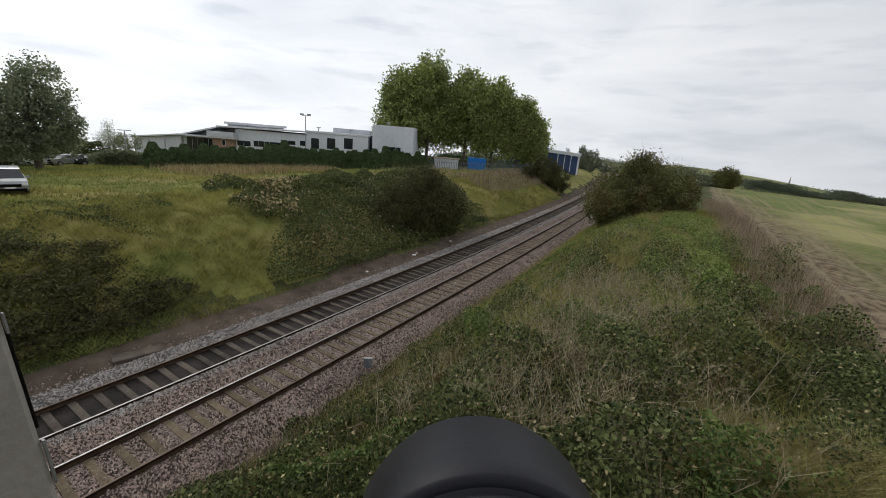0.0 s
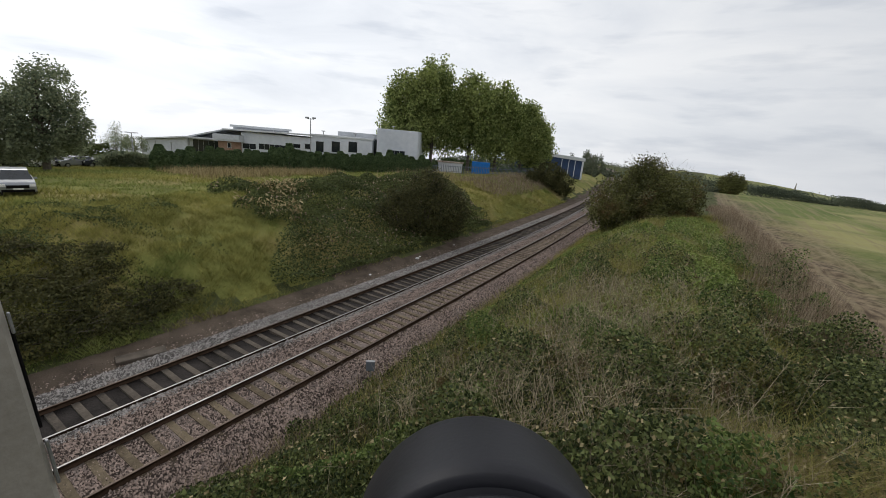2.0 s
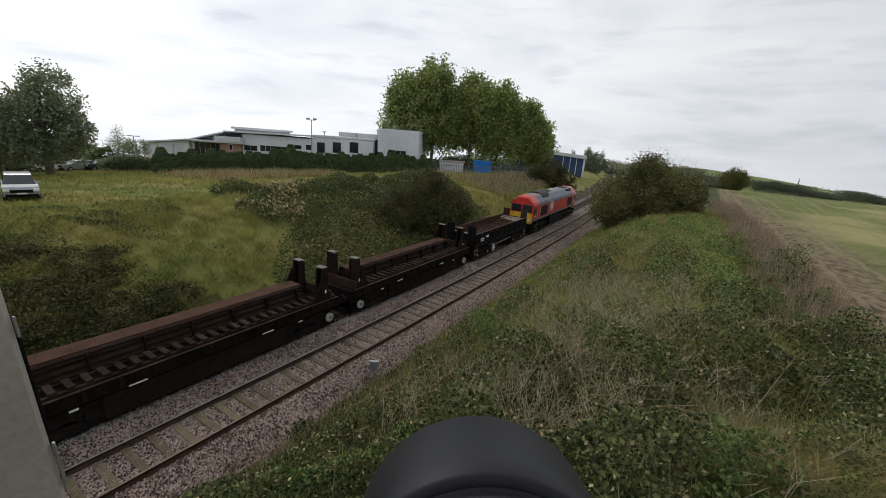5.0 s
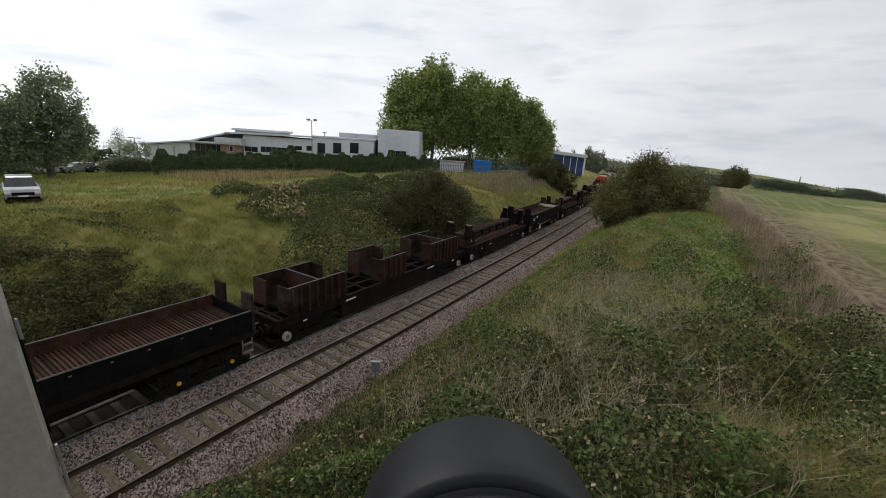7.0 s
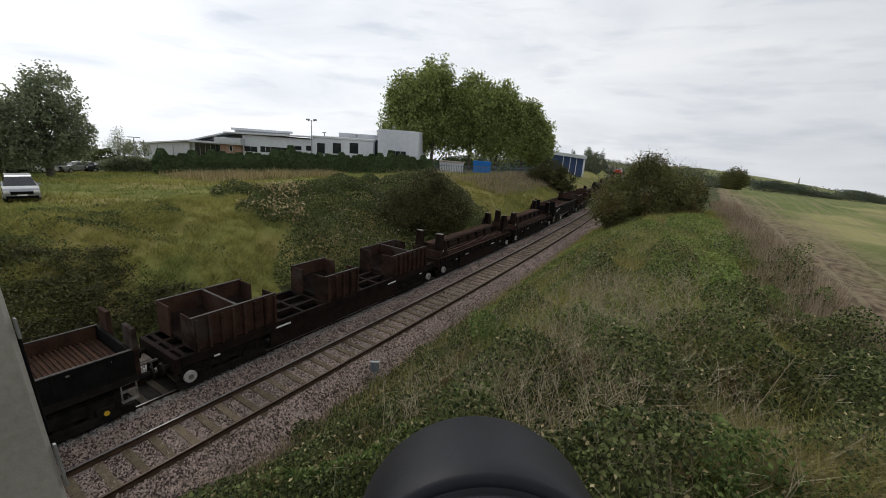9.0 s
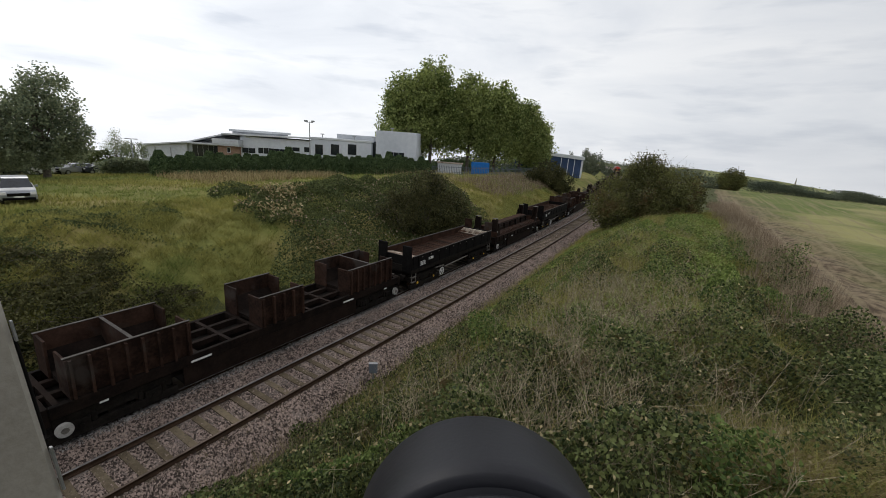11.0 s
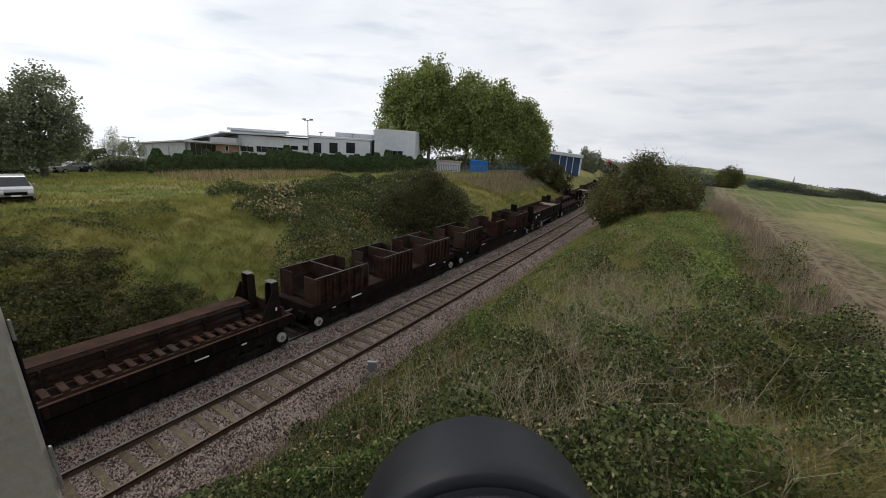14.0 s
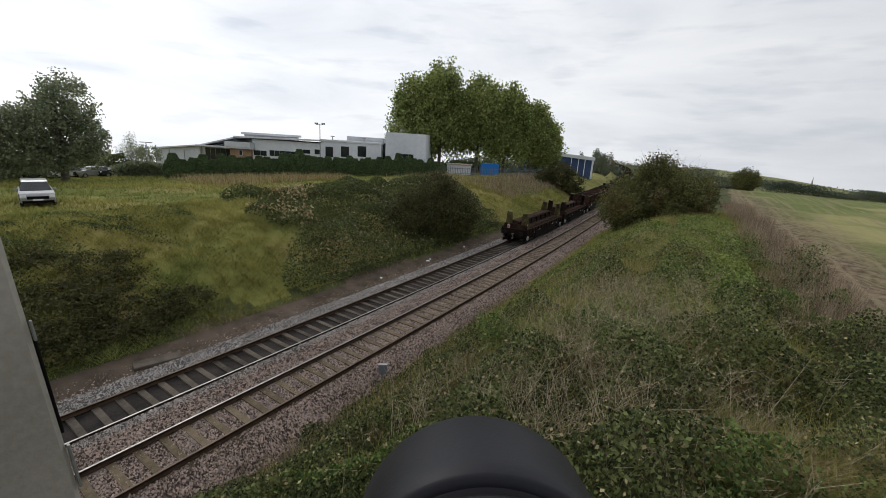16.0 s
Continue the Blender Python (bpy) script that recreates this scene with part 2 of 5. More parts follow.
def field_material():
    """Brown trodden soil along the field's edge, passing into green stubble in drill rows."""
    m = M["stubble"]
    n, l = m.node_tree.nodes, m.node_tree.links
    b = n["Principled BSDF"]
    old = b.inputs["Base Color"].links[0].from_socket
    co = n.new("ShaderNodeTexCoord")
    rows = n.new("ShaderNodeMapping")
    rows.inputs["Rotation"].default_value = (0, 0, radians(6))
    rows.inputs["Scale"].default_value = (2.0, 0.05, 1)
    l.new(co.outputs["Object"], rows.inputs["Vector"])
    streak, clod, edge = n.new("ShaderNodeTexNoise"), n.new("ShaderNodeTexNoise"), n.new("ShaderNodeTexNoise")
    l.new(rows.outputs["Vector"], streak.inputs["Vector"])
    streak.inputs["Scale"].default_value, streak.inputs["Detail"].default_value = 1.0, 5
    for q, s in ((clod, 2.2), (edge, 0.35)):
        q.inputs["Scale"].default_value, q.inputs["Detail"].default_value = s, 7
        l.new(co.outputs["Object"], q.inputs["Vector"])

    def between(value, a, b_, lo=0.0, hi=1.0):
        r = n.new("ShaderNodeMapRange")
        for name, v in (("From Min", a), ("From Max", b_), ("To Min", lo), ("To Max", hi)):
            r.inputs[name].default_value = v
        l.new(value, r.inputs["Value"])
        return r.outputs["Result"]

    def blend(fac, c0, c1):
        x = n.new("ShaderNodeMix")
        x.data_type = "RGBA"
        l.new(fac, x.inputs["Factor"])
        for sock, c in ((x.inputs[6], c0), (x.inputs[7], c1)):
            if isinstance(c, tuple):
                sock.default_value = (*c, 1)
            else:
                l.new(c, sock)
        return x.outputs[2]

    pale = blend(between(streak.outputs["Fac"], 0.5, 0.68), old, (0.235, 0.20, 0.105))
    soil = blend(between(clod.outputs["Fac"], 0.35, 0.65), (0.08, 0.058, 0.038), (0.235, 0.18, 0.115))
    soil = blend(between(streak.outputs["Fac"], 0.5, 0.6, 0, 0.6), soil, (0.24, 0.195, 0.12))
    sep, add = n.new("ShaderNodeSeparateXYZ"), n.new("ShaderNodeMath")
    l.new(co.outputs["Object"], sep.inputs[0])
    add.operation = "MULTIPLY_ADD"
    add.inputs[1].default_value = 7.0
    l.new(edge.outputs["Fac"], add.inputs[0])
    l.new(sep.outputs["X"], add.inputs[2])
    slant = n.new("ShaderNodeMath")
    slant.operation = "MULTIPLY_ADD"
    slant.inputs[1].default_value = 0.09
    l.new(sep.outputs["Y"], slant.inputs[0])
    l.new(add.outputs[0], slant.inputs[2])
    l.new(blend(between(slant.outputs[0], 25.5, 32.5), soil, pale), b.inputs["Base Color"])


field_material()


# ---- building helpers ----
def mesh_of(name, verts, faces, material, smooth=False):
    """A mesh from numpy arrays: verts (n, 3), faces (m, k) with k corners each."""
    verts, faces = np.asarray(verts, np.float32), np.asarray(faces, np.int32)
    me = bpy.data.meshes.new(name)
    me.vertices.add(len(verts))
    me.vertices.foreach_set("co", verts.ravel())
    me.loops.add(faces.size)
    me.loops.foreach_set("vertex_index", faces.ravel())
    me.polygons.add(len(faces))
    me.polygons.foreach_set("loop_start", np.arange(0, faces.size, faces.shape[1], dtype=np.int32))
    if smooth:
        me.polygons.foreach_set("use_smooth", np.ones(len(faces), bool))
    me.update(calc_edges=True)
    me.validate()
    for q in material if isinstance(material, (list, tuple)) else [material]:
        me.materials.append(q)
    return me


def box(bm, x0, x1, y0, y1, z0, z1, lean=None):
    """A box; lean: an optional matrix."""
    vs = [bm.verts.new((x, y, z)) for x in (x0, x1) for y in (y0, y1) for z in (z0, z1)]
    for f in ((0, 1, 3, 2), (4, 6, 7, 5), (0, 4, 5, 1), (2, 3, 7, 6), (0, 2, 6, 4), (1, 5, 7, 3)):
        bm.faces.new([vs[i] for i in f])
    if lean is not None:
        bmesh.ops.transform(bm, matrix=lean, verts=vs)
    return vs


def rod(bm, a, b, r0, r1=None, n=8, caps=True):
    """A tapered round bar from a to b."""
    a, b = Vector(a), Vector(b)
    r1 = r0 if r1 is None else r1
    z = (b - a).normalized()
    x = z.orthogonal().normalized()
    y = z.cross(x)
    rings = []
    for c, r in ((a, r0), (b, r1)):
        rings.append([bm.verts.new(c + (x * math.cos(2 * math.pi * i / n) + y * math.sin(2 * math.pi * i / n)) * r) for i in range(n)])
    for i in range(n):
        bm.faces.new((rings[0][i], rings[0][(i + 1) % n], rings[1][(i + 1) % n], rings[1][i]))
    if caps:
        bm.faces.new(rings[0][::-1])
        bm.faces.new(rings[1])


def prism(bm, outline, y0, y1):
    """An outline in x, z drawn out along y."""
    a = [bm.verts.new((x, y0, z)) for x, z in outline]
    b = [bm.verts.new((x, y1, z)) for x, z in outline]
    k = len(outline)
    for i in range(k):
        bm.faces.new((a[i], a[(i + 1) % k], b[(i + 1) % k], b[i]))
    bm.faces.new(a[::-1])
    bm.faces.new(b)


def finish(name, bm, material, bevel=0.0, smooth=False):
    if bevel:
        bmesh.ops.bevel(bm, geom=bm.edges[:], offset=bevel, segments=1, affect="EDGES", clamp_overlap=True)
    bmesh.ops.recalc_face_normals(bm, faces=bm.faces[:])
    me = bpy.data.meshes.new(name)
    bm.to_mesh(me)
    bm.free()
    if smooth:
        for f in me.polygons:
            f.use_smooth = True
    me.materials.append(material)
    return me


def part(name, bm, material, parent, label="", bevel=0.0, smooth=False):
    """One mesh object under a thing or under a part."""
    ob = new(name, finish(name, bm, material, bevel, smooth))
    ob.parent = parent
    return tagged(ob, label)


def boxes(name, material, parent, rows, label="", bevel=0.0):
    bm = bmesh.new()
    for r in rows:
        box(bm, *r)
    return part(name, bm, material, parent, label, bevel)


def thing(name, label, category, m=None, group="", kind=""):
    ob = tagged(new(name), label, category, group, kind)
    if m is not None:
        ob.matrix_basis = m
    return ob


rng = np.random.default_rng(7)


def unit(n):
    v = rng.normal(size=(n, 3))
    return v / np.linalg.norm(v, axis=1, keepdims=True)


def leaves(centres, size, up=0.3, long=1.6, spread=0.5):
    """Verts and faces of small folded leaves at the centres, turned at random and biased upwards."""
    n = len(centres)
    s = size * (1 - spread / 2 + spread * rng.random(n))[:, None]
    nor = unit(n) + np.array([0, 0, up])
    nor /= np.linalg.norm(nor, axis=1, keepdims=True)
    t = np.cross(nor, unit(n))
    t /= np.maximum(np.linalg.norm(t, axis=1, keepdims=True), 1e-6)
    w = np.cross(nor, t)
    v = np.empty((n, 4, 3))
    v[:, 0] = centres - t * s * long / 2
    v[:, 1] = centres - w * s / 2 + nor * s * 0.15
    v[:, 2] = centres + t * s * long / 2
    v[:, 3] = centres + w * s / 2 + nor * s * 0.15
    return v.reshape(-1, 3), np.arange(4 * n).reshape(-1, 4)


def blades(feet, height, width, lean=0.35):
    """Verts and faces of grass blades: slim triangles that lean at random."""
    n = len(feet)
    h = height * (0.5 + rng.random(n))
    a = rng.random(n) * 2 * np.pi
    b = rng.random(n) * 2 * np.pi
    side = np.stack([np.cos(a), np.sin(a), 0 * a], 1) * (width / 2)
    tip = feet + np.stack([np.cos(b) * h * lean, np.sin(b) * h * lean, h], 1)
    v = np.stack([feet - side, feet + side, tip], 1)
    return v.reshape(-1, 3), np.arange(3 * n).reshape(-1, 3)


def clumps(parts, n, shell=0.55, rough=0.25, fall=0.0):
    """Points in and on ellipsoids (centre, radii), gathered to clumps, with gaps between them."""
    out = []
    vol = np.array([r[0] * r[1] + r[1] * r[2] + r[0] * r[2] for _, r in parts])
    for (c, r), k in zip(parts, (vol / vol.sum() * n).astype(int)):
        m = max(8, k // 60)
        seeds = unit(m) * (shell + (1 - shell) * rng.random(m) ** 0.5)[:, None]
        pick = rng.integers(0, m, k)
        p = seeds[pick] + np.clip(rng.normal(size=(k, 3)), -1.5, 1.5) * rough * (0.35 + 0.9 * rng.random(m))[pick][:, None] * 0.6
        p[:, 2] -= fall * (p[:, 0] ** 2 + p[:, 1] ** 2)
        out.append(np.array(c) + p * np.array(r))
    return np.concatenate(out)


def tufts(parts, n, per, radius, up=1.3):
    """Points in leafy tufts on the ellipsoids (centre, radii) of a crown, each tuft of its own size, with sky between them."""
    out = []
    area = np.array([r[0] * r[1] + r[1] * r[2] + r[0] * r[2] for _, r in parts])
    for (c, r), k in zip(parts, (area / area.sum() * n).astype(int)):
        count = max(10, k // per)
        seeds = unit(count) * (0.35 + 0.65 * rng.random(count) ** 0.45)[:, None] * np.array(r) * 0.95
        size = radius * (0.5 + 0.9 * rng.random(count))
        pick = rng.choice(count, k, p=size ** 2 / (size ** 2).sum())
        p = seeds[pick] + np.clip(rng.normal(size=(k, 3)), -1.8, 1.8) * 0.55 * size[pick][:, None] * np.array([1, 1, up])
        out.append(np.array(c) + p)
    return np.concatenate(out)


# ---- the lie of the land ----
BEND, GAUGE, FAR, FAR_Z = -0.00095, 1.61, -3.317, -0.106


def mid(y):
    """The middle of the near track at y."""
    y = np.clip(y, 0, 420)
    return BEND * y * y / 2


def lie(x, y):
    """The height of the ground."""
    x, y = np.asarray(x, float), np.asarray(y, float)
    u = x - mid(y)
    z = np.interp(u, [-3000, -400, -95, -52, -40, -17, -12.2, -8.2, -6.9, -5.6, 2.2, 3.0, 5.6, 9.0, 12, 19, 60, 400, 3000],
                  [-240, -24, -1.2, 1.9, 2.6, 3.3, 2.0, -0.2, -0.52, -0.55, -0.55, -0.42, 1.2, 3.15, 3.4, 3.35, 3.0, -22, -330])
    z = z - 0.034 * np.clip(y - 105, 0, 600) * np.maximum(np.abs(u + 2) > 9, np.clip((y - 420) / 100, 0, 1)) - 0.02 * np.clip(y - 705, 0, 3000) * 0.5
    rough = np.clip((np.abs(u + 2.0) - 6) / 4, 0, 1)
    bumps = 0.16 * np.sin(x * 0.9 + 1.3 * np.sin(y * 0.37)) * np.sin(y * 0.71 + 0.6 * np.sin(x * 0.53)) + 0.10 * np.sin(x * 2.1 + y * 0.4) * np.sin(y * 1.7)
    return z + rough * bumps * np.clip(1.2 - np.hypot(x, y) / 120, 0.1, 1)


def on(x, y, up=0.0):
    return float(lie(x, y)) + up


def axis(spans):
    vals = [spans[0][0]]
    for a, b, s in spans:
        vals += list(np.linspace(a, b, max(2, int(round(abs(b - a) / s)) + 1))[1:])
    return np.array(vals)


def build_ground():
    us = axis([(-3000, -600, 600), (-600, -120, 60), (-120, -60, 6), (-60, -20, 1.2), (-20, 40, 0.55), (40, 60, 2), (60, 200, 14), (200, 600, 80), (600, 3000, 600)])
    ys = axis([(-600, -40, 40), (-40, -5, 3.5), (-5, 70, 0.8), (70, 130, 2.5), (130, 420, 14), (420, 3000, 300)])
    uu, yy = np.meshgrid(us, ys)
    xx = uu + mid(yy)
    v = np.stack([xx, yy, lie(xx, yy)], -1).reshape(-1, 3)
    nu, ny = len(us), len(ys)
    i = (np.arange(ny - 1)[:, None] * nu + np.arange(nu - 1)[None, :]).ravel()
    f = np.stack([i, i + 1, i + nu + 1, i + nu], 1)
    me = mesh_of("ground", v, f, [M["earth"], M["turf"], M["stubble"], M["soil"], M["cess"]], smooth=True)
    c = v[f].mean(1)
    u = c[:, 0] - mid(c[:, 1])
    w = 0.7 * np.sin(c[:, 1] * 0.5) + 0.5 * np.sin(c[:, 1] * 1.3 + c[:, 0])
    k = np.zeros(len(f), np.int32)
    k[u < -8.3 + 0.5 * w] = 1
    k[(u > -7.6 + 0.25 * w) & (u < 2.8)] = 4
    edge = 17.6 + 0.2 * w - 0.06 * np.clip(c[:, 1] - 20, 0, 60)
    k[c[:, 0] > edge] = 2
    k[(c[:, 1] > 135) & (c[:, 0] > 5)] = 2
    me.polygons.foreach_set("material_index", k)
    tagged(new("ground", me), "grassy railway cutting with banks, a mown meadow and a stubble field", "ground", kind="structure")


def build_track_bed():
    us = [-5.75, -5.45, -5.0, -4.40, -4.24, -4.04, -2.58, -2.40, -2.22, -1.85, -1.35, -1.0, -0.85, 0.85, 1.15, 1.7, 2.35]
    zs = [-0.56, -0.38, -0.24, -0.17, -0.19, -0.33, -0.33, -0.19, -0.15, -0.09, -0.09, -0.15, -0.21, -0.21, -0.17, -0.28, -0.56]
    ys = axis([(-420, 0, 30), (0, 60, 0.6), (60, 140, 2), (140, 420, 12)])
    v = np.array([(u + mid(y), y, z + 0.03 * math.sin(y * 2.3 + u * 5) + (0.02 * rng.random() - 0.01)) for y in ys for u, z in zip(us, zs)])
    nu = len(us)
    i = (np.arange(len(ys) - 1)[:, None] * nu + np.arange(nu - 1)[None, :]).ravel()
    f = np.stack([i, i + 1, i + nu + 1, i + nu], 1)
    me = mesh_of("ballast", v, f, [M["ballast"], M["oily"]], smooth=True)
    c = v[f].mean(1)
    u = c[:, 0] - mid(c[:, 1])
    me.polygons.foreach_set("material_index", ((u > -4.2) & (u < -2.45)).astype(np.int32))
    tagged(new("ballast", me), "pinkish grey crushed stone ballast under two tracks", "ballast", kind="structure")

    def scatter(name, count, lo, hi, y1, size, material, top):
        y = 1 + (y1 - 1) * rng.random(count) ** 1.7
        u = lo + (hi - lo) * rng.random(count)
        z = np.interp(u, us, zs) + top
        base = np.array([(1, 0, -0.4), (-0.5, 0.87, -0.4), (-0.5, -0.87, -0.4), (0, 0, 0.7)])
        s = size * (0.5 + rng.random(count))
        r = rng.normal(size=(count, 4, 3)) * 0.3
        p = (base[None] + r) * s[:, None, None] + np.stack([u + mid(y), y, z], 1)[:, None]
        f = np.array([(0, 1, 3), (1, 2, 3), (2, 0, 3)])
        faces = (np.arange(count)[:, None, None] * 4 + f[None]).reshape(-1, 3)
        tagged(new(name, mesh_of(name, p.reshape(-1, 3), faces, material)), "loose crushed stones of the track bed", "stones", kind="stuff")

    scatter("ballast_stones", 20000, -2.42, -1.85, 70, 0.045, M["stones_far"], 0.010)
    scatter("ballast_stones", 44000, -2.1, -0.85, 70, 0.045, M["stones"], 0.010)
    scatter("ballast_stones", 36000, -0.7, 0.7, 50, 0.04, M["stones"], 0.004)
    scatter("ballast_stones", 56000, 0.85, 2.4, 60, 0.045, M["stones"], 0.012)
    scatter("ballast_stones", 42000, -5.7, -4.24, 60, 0.048, M["stones_far"], 0.012)
    scatter("cess_stones", 5000, -7.4, -5.6, 50, 0.04, M["stones"], 0.02)


def build_tracks():
    for off, top, sl, label in ((0.0, 0.0, "sleeper", "railway track with brown sleepers and polished rails"), (FAR, FAR_Z, "sleeper_dark", "railway track with dark oily sleepers and worn rails")):
        track = thing("railway_track", label, "railway track", kind="structure")
        outline = [(-0.07, -0.165), (0.07, -0.165), (0.07, -0.15), (0.012, -0.135), (0.012, -0.045), (0.037, -0.035), (0.037, -0.004), (0.03, 0), (-0.03, 0), (-0.037, -0.004), (-0.037, -0.035), (-0.012, -0.045), (-0.012, -0.135), (-0.07, -0.15)]
        ys = axis([(-420, 0, 60), (0, 160, 2.5), (160, 420, 10)])
        k = len(outline)
        for s in (-1, 1):
            v = np.array([(off + s * GAUGE / 2 + mid(y) + a, y, top + b) for y in ys for a, b in outline])
            i = np.arange(len(ys) - 1)[:, None] * k
            j = np.arange(k)[None]
            f = np.stack([i + j, i + (j + 1) % k, i + k + (j + 1) % k, i + k + j], -1).reshape(-1, 4)
            me = mesh_of("rail", v, f, [M["rail_rust"], M["rail_top" if (s < 0) == (off == 0) else "rail_dull"]])
            me.polygons.foreach_set("material_index", np.tile(np.isin(np.arange(k), (6, 7, 8)).astype(np.int32), len(ys) - 1))
            new("rail", me).parent = track
        bm = bmesh.new()
        vs = box(bm, -1.28, 1.28, -0.125, 0.125, -0.34, -0.165)
        for q in vs:
            if q.co.z > -0.2:
                q.co.x *= 0.985
                q.co.y *= 0.86
        me = finish("sleeper", bm, M[sl])
        for i in range(-2, 170):
            y = 0.3 + i * 0.66
            ob = new("sleeper", me)
            ob.parent = track
            ob.location = (off + mid(y), y, top + rng.normal() * 0.006)
            ob.rotation_euler = (0, 0, -math.atan(BEND * max(y, 0)) + rng.normal() * 0.012)


build_ground()
build_track_bed()


# ---- bridge and photo camera ----
def build_bridge():
    b = thing("bridge_parapet", "pale grey concrete bridge parapet with an end pilaster", "bridge", kind="structure")
    bm = bmesh.new()
    for q in box(bm, 8.5, 9.42, -0.7, 0.70, 2.6, 9.75):
        if q.co.y > 0 and q.co.z > 5:
            q.co.y = 0.275
    part("pilaster", bm, M["concrete"], b, bevel=0.02)
    boxes("parapet_wall", M["concrete"], b, [(9.43, 17, -0.75, -0.25, 2.6, 8.72)], bevel=0.02)
    # steel angles and a cable strip fixed along the battered edge
    lean = Matrix.Translation((0, 0.4305, 7.162)) @ Matrix.Rotation(math.atan(0.0594), 4, "X")
    for name, mt, label, r in (("steel_angle", "steel", "galvanised steel angle strip", (9.405, 9.426, 0.001, 0.014, 0.10, 0.36)),
                               ("steel_angle", "steel", "galvanised steel angle strip", (9.41, 9.426, 0.001, 0.012, 0.93, 1.03)),
                               ("cable_strip", "black", "black cable strip", (9.36, 9.40, 0.001, 0.012, 0.42, 0.93))):
        bm = bmesh.new()
        box(bm, *r, lean)
        part(name, bm, M[mt], b, label, bevel=0.003)


def build_photo_camera():
    c = thing("photo_camera", "black camera with a round plastic lens hood", "camera")
    X, H = 0.0150, -0.1315

    def ring(name, steps, label="", material="hood"):
        """A turned shape round the lens axis: (distance ahead, radius)."""
        n = 96
        v = [(X + 0.965 * r * math.cos(a), H + 0.965 * r * math.sin(a), -d) for d, r in steps for a in (2 * math.pi * i / n for i in range(n))]
        f = [(k * n + i, k * n + (i + 1) % n, (k + 1) * n + (i + 1) % n, (k + 1) * n + i) for k in range(len(steps) - 1) for i in range(n)]
        ob = new(name, mesh_of(name, v, f, M[material], smooth=True))
        ob.parent = c
        tagged(ob, label)

    ring("lens_hood", [(0.1385, 0.0520), (0.1385, 0.0556), (0.1400, 0.0566), (0.150, 0.0568), (0.186, 0.0566), (0.1885, 0.0560), (0.190, 0.0545), (0.189, 0.053), (0.150, 0.050)], "smooth black plastic lens hood")
    ring("focus_ring", [(0.120, 0.048), (0.1215, 0.0515), (0.1285, 0.0518), (0.1290, 0.0505), (0.1310, 0.0505), (0.1315, 0.0522), (0.1340, 0.0524), (0.1347, 0.0508), (0.1370, 0.0508), (0.1385, 0.0520)], "ribbed black focus ring")
    ring("lens_barrel", [(0.02, 0.0), (0.02, 0.045), (0.10, 0.045), (0.12, 0.048)])
    ring("front_glass", [(0.155, 0.0), (0.155, 0.0502)], "dark lens glass", "glass")
    boxes("body", M["hood"], c, [(X - 0.07, X + 0.07, H - 0.05, H + 0.05, -0.02, 0.05)], bevel=0.008)
    return c


build_bridge()
photo_camera = build_photo_camera()


# ---- train ----
def bogie(parent, y0, axles, r=0.46, frame_z=0.62, hub="yellow", hub_r=0.075):
    bm = bmesh.new()
    ys = [y0 + a for a in axles]
    for s in (-1, 1):
        box(bm, s * 1.02 - 0.07, s * 1.02 + 0.07, ys[0] - 0.6, ys[-1] + 0.6, frame_z - 0.08, frame_z + 0.3)
        box(bm, s * 1.08 - 0.08, s * 1.08 + 0.08, ys[0] - 0.75, ys[-1] + 0.75, 0.13, 0.4)
        for y in ys:
            box(bm, s * 1.05 - 0.12, s * 1.05 + 0.12, y - 0.24, y + 0.24, 0.2, frame_z + 0.05)
            box(bm, s * 0.98 - 0.05, s * 0.98 + 0.05, y - 0.62, y + 0.62, 0.16, 0.34)
            rod(bm, (s * 1.06, y - 0.34, 0.42), (s * 1.06, y - 0.34, 0.74), 0.09, n=8)
            rod(bm, (s * 1.06, y + 0.34, 0.42), (s * 1.06, y + 0.34, 0.74), 0.09, n=8)
    box(bm, -1.0, 1.0, y0 - 0.25, y0 + 0.25, 0.3, 0.95)
    box(bm, -0.9, 0.9, ys[0] - 0.5, ys[-1] + 0.5, 0.5, 0.9)
    b = part("bogie", bm, M["grime"], parent, "grimy black bogie frame with springs", bevel=0.015)
    for y in ys:
        bm = bmesh.new()
        rod(bm, (-0.75, y, r), (0.75, y, r), 0.08, n=10)
        for s in (-1, 1):
            rod(bm, (s * 0.735, y, r), (s * 0.87, y, r), r, r * 0.985, n=28)
            rod(bm, (s * 0.70, y, r), (s * 0.735, y, r), r + 0.03, n=28)
        part("wheelset", bm, M["rail_rust"], b, "worn steel wheels on an axle")
        for s in (-1, 1):
            bm = bmesh.new()
            rod(bm, (s * 1.16, y, r), (s * 1.21, y, r), hub_r, n=14)
            part("axle_cap", bm, M[hub], b, "round painted axle box cover")
    return b


def buffers(parent, half, z=1.05):
    for e in (-1, 1):
        for s in (-1, 1):
            bm = bmesh.new()
            rod(bm, (s * 0.87, e * (half - 0.42), z), (s * 0.87, e * (half - 0.1), z), 0.10, n=12)
            rod(bm, (s * 0.87, e * (half - 0.1), z), (s * 0.87, e * (half - 0.02), z), 0.23, 0.21, n=16)
            part("buffer", bm, M["grime"], parent, "round steel buffer")
        bm = bmesh.new()
        rod(bm, (0, e * (half - 0.5), z - 0.05), (0, e * (half + 0.1), z - 0.05), 0.05, n=8)
        rod(bm, (0.05, e * (half - 0.1), z - 0.05), (0.05, e * (half - 0.1), z - 0.55), 0.035, n=8)
        part("coupling", bm, M["worn_edge"], parent, "bare steel screw coupling")


